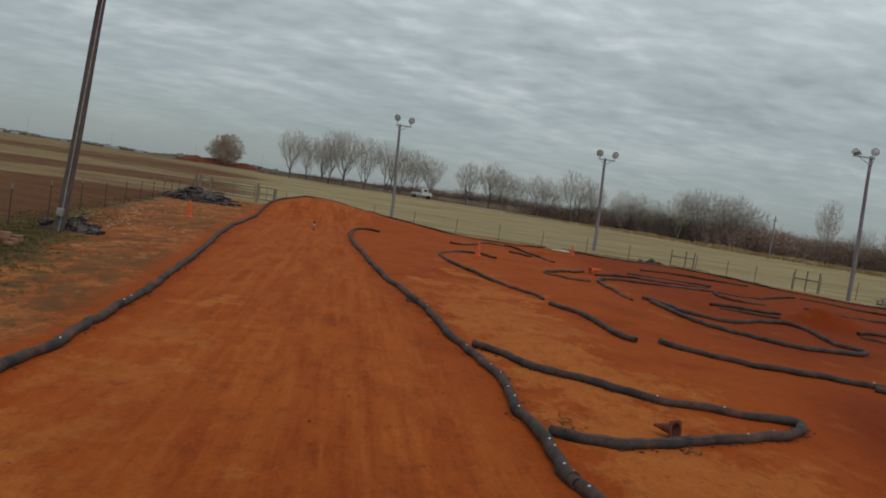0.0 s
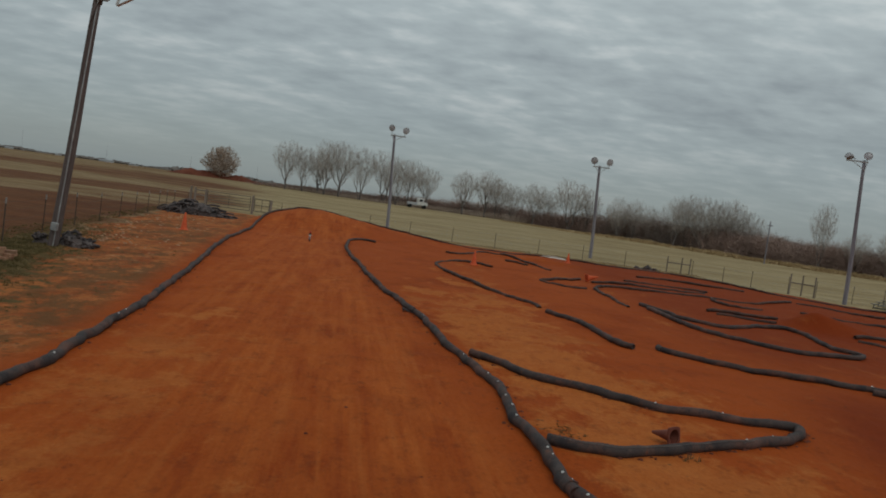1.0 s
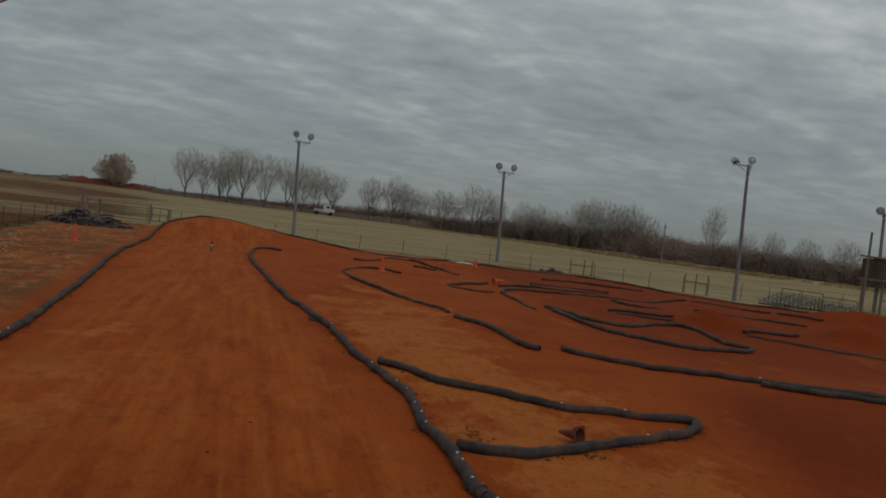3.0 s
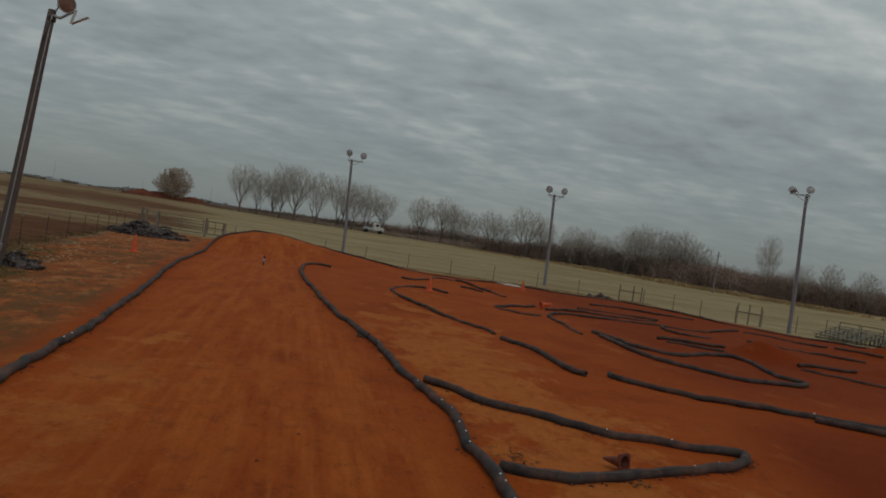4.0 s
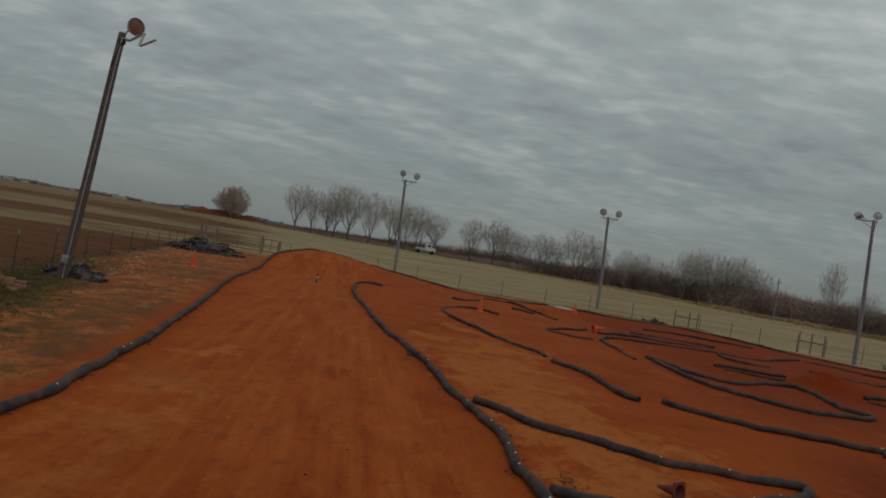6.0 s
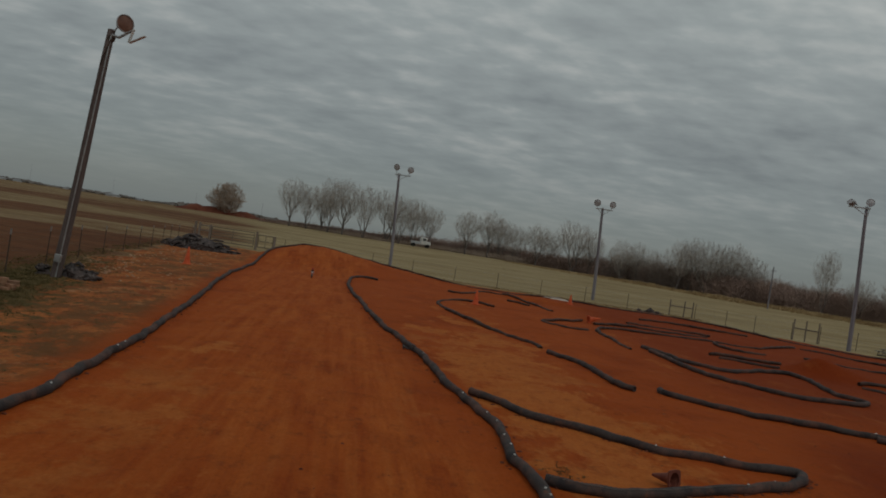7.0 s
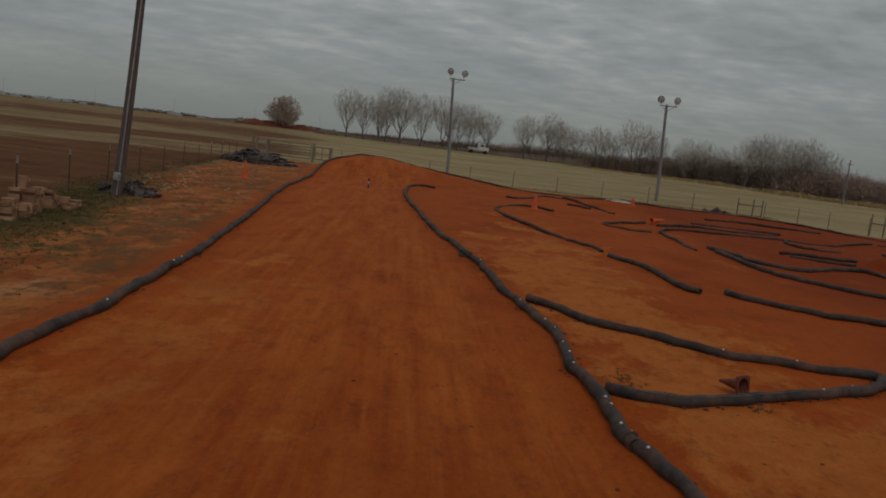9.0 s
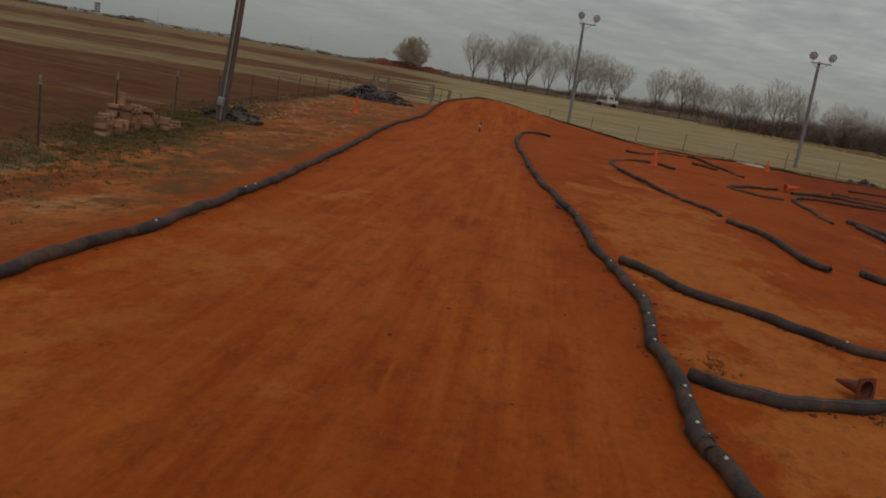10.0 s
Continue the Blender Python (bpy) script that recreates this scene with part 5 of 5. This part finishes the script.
TREE_LABEL = "leafless grey tree with fine twigs at the field's far end"
KINDS = [tree_thing(31, 11.0, TREE_LABEL, width=0.35, low=0.24), tree_thing(32, 11.0, TREE_LABEL, stems=3, low=0.20, width=0.34), tree_thing(33, 11.0, TREE_LABEL, stems=2, width=0.38), tree_thing(34, 10.0, TREE_LABEL, width=0.33, low=0.28), tree_thing(35, 9.0, TREE_LABEL, stems=3, width=0.40, low=0.15, squat=0.42, slope=0.8)]
TREES = [(-52.1, 198.3, 10.5, 0), (-47.6, 199.3, 9.7, 1), (-44.0, 202, 9.0, 3), (-40.8, 195.7, 11.7, 1), (-37.0, 196.6, 11.8, 0), (-31.4, 197.2, 11.2, 1), (-25.2, 198.2, 11.2, 2), (-21.4, 196, 9.8, 4),
    (-17.6, 194.2, 10.0, 1), (-13.6, 194.5, 9.0, 2), (-3.3, 190.0, 10.0, 0), (2.6, 190.0, 10.6, 3), (5.6, 192, 9.6, 1), (9.2, 189.8, 8.6, 4), (14.6, 184.4, 9.2, 0), (18.5, 188, 8.2, 4), (22.8, 178.5, 11.1, 2), (27.0, 178.1, 9.0, 3), (32.7, 168.8, 7.3, 4), (36.0, 168.0, 7.0, 3), (39.5, 166.0, 6.4, 4),
    (43.0, 159.1, 8.4, 1), (45.6, 160.0, 8.9, 3), (48.4, 158.0, 9.0, 4), (51.3, 156.8, 8.8, 1), (54.0, 156.0, 8.8, 3), (56.8, 154.6, 7.4, 4), (63.1, 136.1, 11.2, 1), (68.6, 134.0, 5.8, 4), (72.5, 131.0, 6.2, 3), (77.5, 128.0, 6.0, 4), (83.0, 125.0, 6.4, 4), (90.0, 121.0, 6.5, 3)]
used = set()
TR = random.Random(77)
for x_, y_, h_, k_ in TREES:
    m_ = pose(x_, y_, ht(x_, y_) - 0.1, 0, 0, TR.uniform(0, 360))
    base = KINDS[k_]
    s_ = h_ / (11.0, 11.0, 11.0, 10.0, 9.0)[k_]
    one = base if k_ not in used else copy_thing(base, m_)
    used.add(k_)
    slim, tall = (0.66, 1.04) if y_ == 136.1 else (1.22, 1.24) if x_ < -10 else (1.18, 1.10) if x_ < 30 else (1.2, 1.24)
    one.matrix_basis = m_ @ Matrix.Diagonal((s_ * slim, s_ * slim, s_ * tall, 1))


def thicket(name, line, depth, hs, count, mat, label, seed, width=0.05, lean=0.35, twigs=7):
    """Stems with side twigs over a strip of ground."""
    rng = random.Random(seed)
    verts, faces = [], []
    xs = np.linspace(0, 1, len(line))
    for _ in range(count):
        u = rng.random()
        x, y = np.interp(u, xs, [q[0] for q in line]), np.interp(u, xs, [q[1] for q in line])
        h = np.interp(u, xs, hs) * (0.35 + 0.65 * rng.random() ** 0.8) * (0.75 + 0.35 * noise.noise(Vector((x * 0.16, y * 0.16, seed))) + 0.15)
        x, y = x + rng.gauss(0, depth), y + abs(rng.gauss(0, depth))
        z = ht(x, y)
        p, d = Vector((x, y, z - 0.1)), Vector((rng.gauss(0, lean), rng.gauss(0, lean), 1)).normalized()
        for s in range(twigs):
            o = len(verts)
            if s == 0:
                a, b = p, p + d * h
            else:
                a = p + d * h * rng.uniform(0.1, 0.85)
                b = a + Vector((rng.gauss(0, 0.8), rng.gauss(0, 0.8), rng.uniform(0.0, 1.0))).normalized() * h * rng.uniform(0.15, 0.4)
            w = width * (1.0 if s == 0 else 0.75)
            verts += [tuple(a + Vector((-w, 0, -w))), tuple(a + Vector((w, 0, -w))), tuple(a + Vector((0, w * 1.5, w))), tuple(b)]
            faces += [(o, o + 1, o + 3), (o + 1, o + 2, o + 3), (o + 2, o, o + 3)]
    return tagged(raw(name, verts, faces, mat), label, "brush", kind="stuff")


thicket("brush", [(-62, 207), (-33, 202.5), (-10, 200), (14, 193)], 2.0, [1.6, 2.6, 4.2, 6.2], 7000, M_BRUSH, "dark leafless brush under the tree line", 3, 0.03)
thicket("brush", [(10, 193), (31.5, 175.5), (49.5, 160.8), (61.5, 146)], 2.4, [4.4, 5.6, 6.6, 6.2], 10000, M_BRUSH, "dense dark leafless brush along the field bank", 4, 0.032)
thicket("brush", [(60, 147), (67, 136.5), (77, 130), (88, 123.5), (100, 116), (125, 100)], 2.2, [6.2, 5.8, 5.4, 5.6, 5.8, 5.8], 10000, M_BRUSH, "dense dark leafless brush beyond the light poles", 5, 0.028)
thicket("tall_grass", [(8, 176), (29.4, 157.3), (44.2, 143.3), (54.4, 129.0), (62.8, 116.1), (76, 103), (95, 88)], 1.2, [0.5, 1.0, 1.15, 1.1, 1.0, 1.0, 1.0], 9000, M_DRY, "tall tawny dry grass on a low bank", 6, 0.07, 0.5, 4)
thicket("tall_grass", [(-60, 203), (-33, 199), (-10, 196), (10, 188)], 1.0, [0.5, 0.5, 0.6, 0.6], 2200, M_DRY, "dry grass at the foot of the tree line", 7, 0.07, 0.5, 4)
thicket("brush", [(-20, 150), (5, 118), (20, 112)], 3.0, [0.35, 0.3, 0.35], 160, M_DRY, "few dry stalks standing in the field", 8, 0.02)


thicket("undergrowth", [(-56, 203), (-33, 198), (-10, 194), (12, 187)], 1.2, [1.2, 1.7, 1.9, 2.4], 2200, M_RUSSET, "russet undergrowth at the trees' feet", 13, 0.035, 0.45)
thicket("saplings", [(40, 163), (46, 160), (52, 158), (58, 155), (62, 150)], 2.0, [7.0, 9.2, 9.4, 8.6, 6.6], 900, M_SAPLING, "close stand of thin bare saplings", 9, 0.018, 0.16, 12)
thicket("saplings", [(28, 180), (33, 173), (38, 169), (42, 164)], 2.0, [5.8, 8.0, 7.6, 6.5], 700, M_SAPLING, "close stand of thin bare saplings behind brush", 10, 0.022, 0.22, 16)
thicket("saplings", [(62, 148), (72, 136), (84, 128), (98, 120)], 2.0, [5.0, 5.8, 5.6, 6.0], 900, M_SAPLING, "thin bare saplings behind the brush", 11, 0.02, 0.25, 14)


def bank(name, line, w, hs, mat, label, seed):
    """A rounded ridge of earth along a line."""
    p = spline(line, 0.8)
    xs = np.linspace(0, 1, len(line))
    verts, faces, n = [], [], 9
    for k, (x, y) in enumerate(p):
        u = k / (len(p) - 1)
        h = np.interp(u, xs, hs)
        t = p[min(k + 1, len(p) - 1)] - p[max(k - 1, 0)]
        t = t / np.linalg.norm(t)
        for j in range(n):
            s = j / (n - 1) * 2 - 1
            q = (x - t[1] * s * w, y + t[0] * s * w)
            lump = 0.75 + 0.5 * noise.noise(Vector((q[0] * 0.25, q[1] * 0.25, seed))) + 0.2 * noise.noise(Vector((q[0], q[1], seed)))
            verts.append((q[0], q[1], ht(*q) - 0.15 + max(0, h * (1 - s * s) * lump)))
    for k in range(len(p) - 1):
        for j in range(n - 1):
            o = k * n + j
            faces.append((o, o + 1, o + n + 1, o + n))
    return tagged(raw(name, verts, faces, mat, None, True), label, "earth bank")


bank("spoil_bank", [(-95, 220.5), (-88, 222.5), (-80, 225.5), (-73, 228.5), (-66, 231)], 3.5, [0.0, 2.7, 2.6, 2.2, 0.0], M_BANK, "long heap of red spoil in the field", 2)
bank("grass_bank", [(8, 178), (29.4, 158.5), (44.2, 144.5), (54.4, 130.0), (62.8, 117.1), (76, 104), (95, 89)], 2.0, [0, 0.6, 0.7, 0.7, 0.6, 0.6, 0], M_DRY, "low bank of tawny dry grass", 4)

bush = thing("bush", (-79.6, 224.9, ht(-79.6, 224.9)), "round russet leafless bush behind the red spoil", "bush")
(wv, wf), (fv, ff) = bare_tree(61, 9.8, width=0.54, low=0.03, stems=6, nodes=1700, sprays=16, squat=0.50, twig=0.013, slope=6.0)
raw("stem", wv, wf, M_RUSSET, bush)
raw("crown", fv, ff, M_RUSSET, bush)


def truck(at, turn):
    t = thing("parked_truck", at, "white lorry cab parked before the trees", "truck", turn=turn)
    bm = bmesh.new()
    box(bm, (1.7, 2.2, 1.9), (1.2, 0, 1.65), bevel=0.15)
    box(bm, (1.2, 2.0, 1.0), (2.5, 0, 1.15), bevel=0.15)
    part("cab", bm, M_WHITE, t)
    bm = bmesh.new()
    box(bm, (2.5, 2.1, 0.7), (-0.85, 0, 1.1), bevel=0.05)
    part("body", bm, M_FARWALL, t, "pale grey load bed")
    bm = bmesh.new()
    box(bm, (0.06, 1.9, 0.7), (2.06, 0, 2.1))
    box(bm, (0.9, 2.24, 0.6), (1.3, 0, 2.1), bevel=0.03)
    part("windows", bm, M_GLASS, t)
    for x in (-1.4, 2.3):
        for y in (-1.0, 1.0):
            bm = bmesh.new()
            rod(bm, (x, y - 0.15, 0.48), (x, y + 0.15, 0.48), 0.48, 0.48, 14)
            part("wheel", bm, M_TYRE, t)
    return t


truck((-15.6, 191.0, ht(-15.6, 191.0)), 12)


def utility_pole(x, y, h, label):
    p = thing("utility_pole", (x, y, ht(x, y)), label, "utility pole", "utility poles")
    bm = bmesh.new()
    rod(bm, (0, 0, -0.2), (0, 0, h), 0.13, 0.09, 8)
    part("pole", bm, M_GREYWOOD, p)
    bm = bmesh.new()
    box(bm, (0.9, 0.10, 0.12), (0, -0.1, h - 0.7), bevel=0.01)
    part("crossarm", bm, M_GREYWOOD, p)
    return p


for x_, y_, h_ in ((49.4, 125.6, 7.2),):
    utility_pole(x_, y_, h_, "plain wooden utility pole before the tree line")
for x_, y_, h_ in ((-520, 1010, 26), (-420, 1060, 24), (-610, 960, 26), (-330, 1090, 24), (-700, 900, 22)):
    utility_pole(x_, y_, h_, "tall distant utility pole on the horizon")


def shed(x, y, w, d, h, turn):
    s = thing("far_shed", (x, y, ht(x, y) - 0.2), "pale distant shed on the horizon", "shed", "distant sheds", turn=turn)
    bm = bmesh.new()
    box(bm, (w, d, h), (0, 0, h / 2))
    part("wall", bm, M_FARWALL, s)
    bm = bmesh.new()
    v = [bm.verts.new(c) for c in ((-w / 2 - 0.5, -d / 2 - 0.5, h), (w / 2 + 0.5, -d / 2 - 0.5, h), (w / 2 + 0.5, d / 2 + 0.5, h), (-w / 2 - 0.5, d / 2 + 0.5, h), (-w / 2 - 0.5, 0, h + d * 0.2), (w / 2 + 0.5, 0, h + d * 0.2))]
    for q in ((0, 1, 5, 4), (2, 3, 4, 5), (1, 2, 5), (3, 0, 4), (3, 2, 1, 0)):
        bm.faces.new([v[k] for k in q])
    part("roof", bm, M_FARROOF, s)


rs = random.Random(3)
for k in range(26):
    a = radians(rs.uniform(19, 46))
    r_ = rs.uniform(880, 1150)
    shed(-r_ * math.sin(a), r_ * math.cos(a), rs.uniform(5, 11), rs.uniform(4, 6), rs.uniform(1.4, 2.2), rs.uniform(-25, 25))
tower = thing("far_tower", (-998, 1120, ht(-998, 1120)), "dark square tower on the horizon", "tower")
bm = bmesh.new()
box(bm, (7, 6.5, 19), (0, 0, 9.5))
part("wall", bm, M_FARROOF, tower)
bm = bmesh.new()
box(bm, (7.6, 7.1, 1.2), (0, 0, 19.6))
part("roof", bm, M_FARWOOD, tower)


def far_woods(a0, a1, r_, h, seed):
    """A low uneven belt of woods far off, from one bearing to another."""
    verts, faces = [], []
    rng = random.Random(seed)
    n = int(abs(a1 - a0) * 10)
    for k in range(n):
        a = radians(a0 + (a1 - a0) * (k + rng.random()) / n)
        rr = r_ + rng.uniform(-60, 60)
        x, y = -rr * math.sin(a), rr * math.cos(a)
        gap = noise.noise(Vector((k * 0.035, seed, 0)))
        hh = h * max(0.15, 0.65 + 0.9 * gap) * rng.uniform(0.6, 1.2)
        w = h * rng.uniform(0.7, 1.6)
        o, q = len(verts), rng.uniform(0, 6)
        for lvl, (wr, zr) in enumerate(((0.8, 0.0), (1.0, 0.45), (0.7, 0.8), (0.15, 1.0))):
            for j in range(6):
                b = q + j * 1.0472 + lvl * 0.5
                u = rng.uniform(0.75, 1.25)
                verts.append((x + math.cos(b) * w * wr * u, y + math.sin(b) * w * wr * u, 2.0 + zr * hh * rng.uniform(0.85, 1.15)))
        for lvl in range(3):
            for j in range(6):
                p_, p2 = o + lvl * 6 + j, o + lvl * 6 + (j + 1) % 6
                faces.append((p_, p2, p2 + 6, p_ + 6))
    return tagged(raw("far_woods", verts, faces, M_FARWOOD), "low dark belt of distant woods", "woods", kind="stuff")


far_woods(75, 5, 1250, 6.0, 1)
far_woods(22, -75, 900, 4.5, 2)
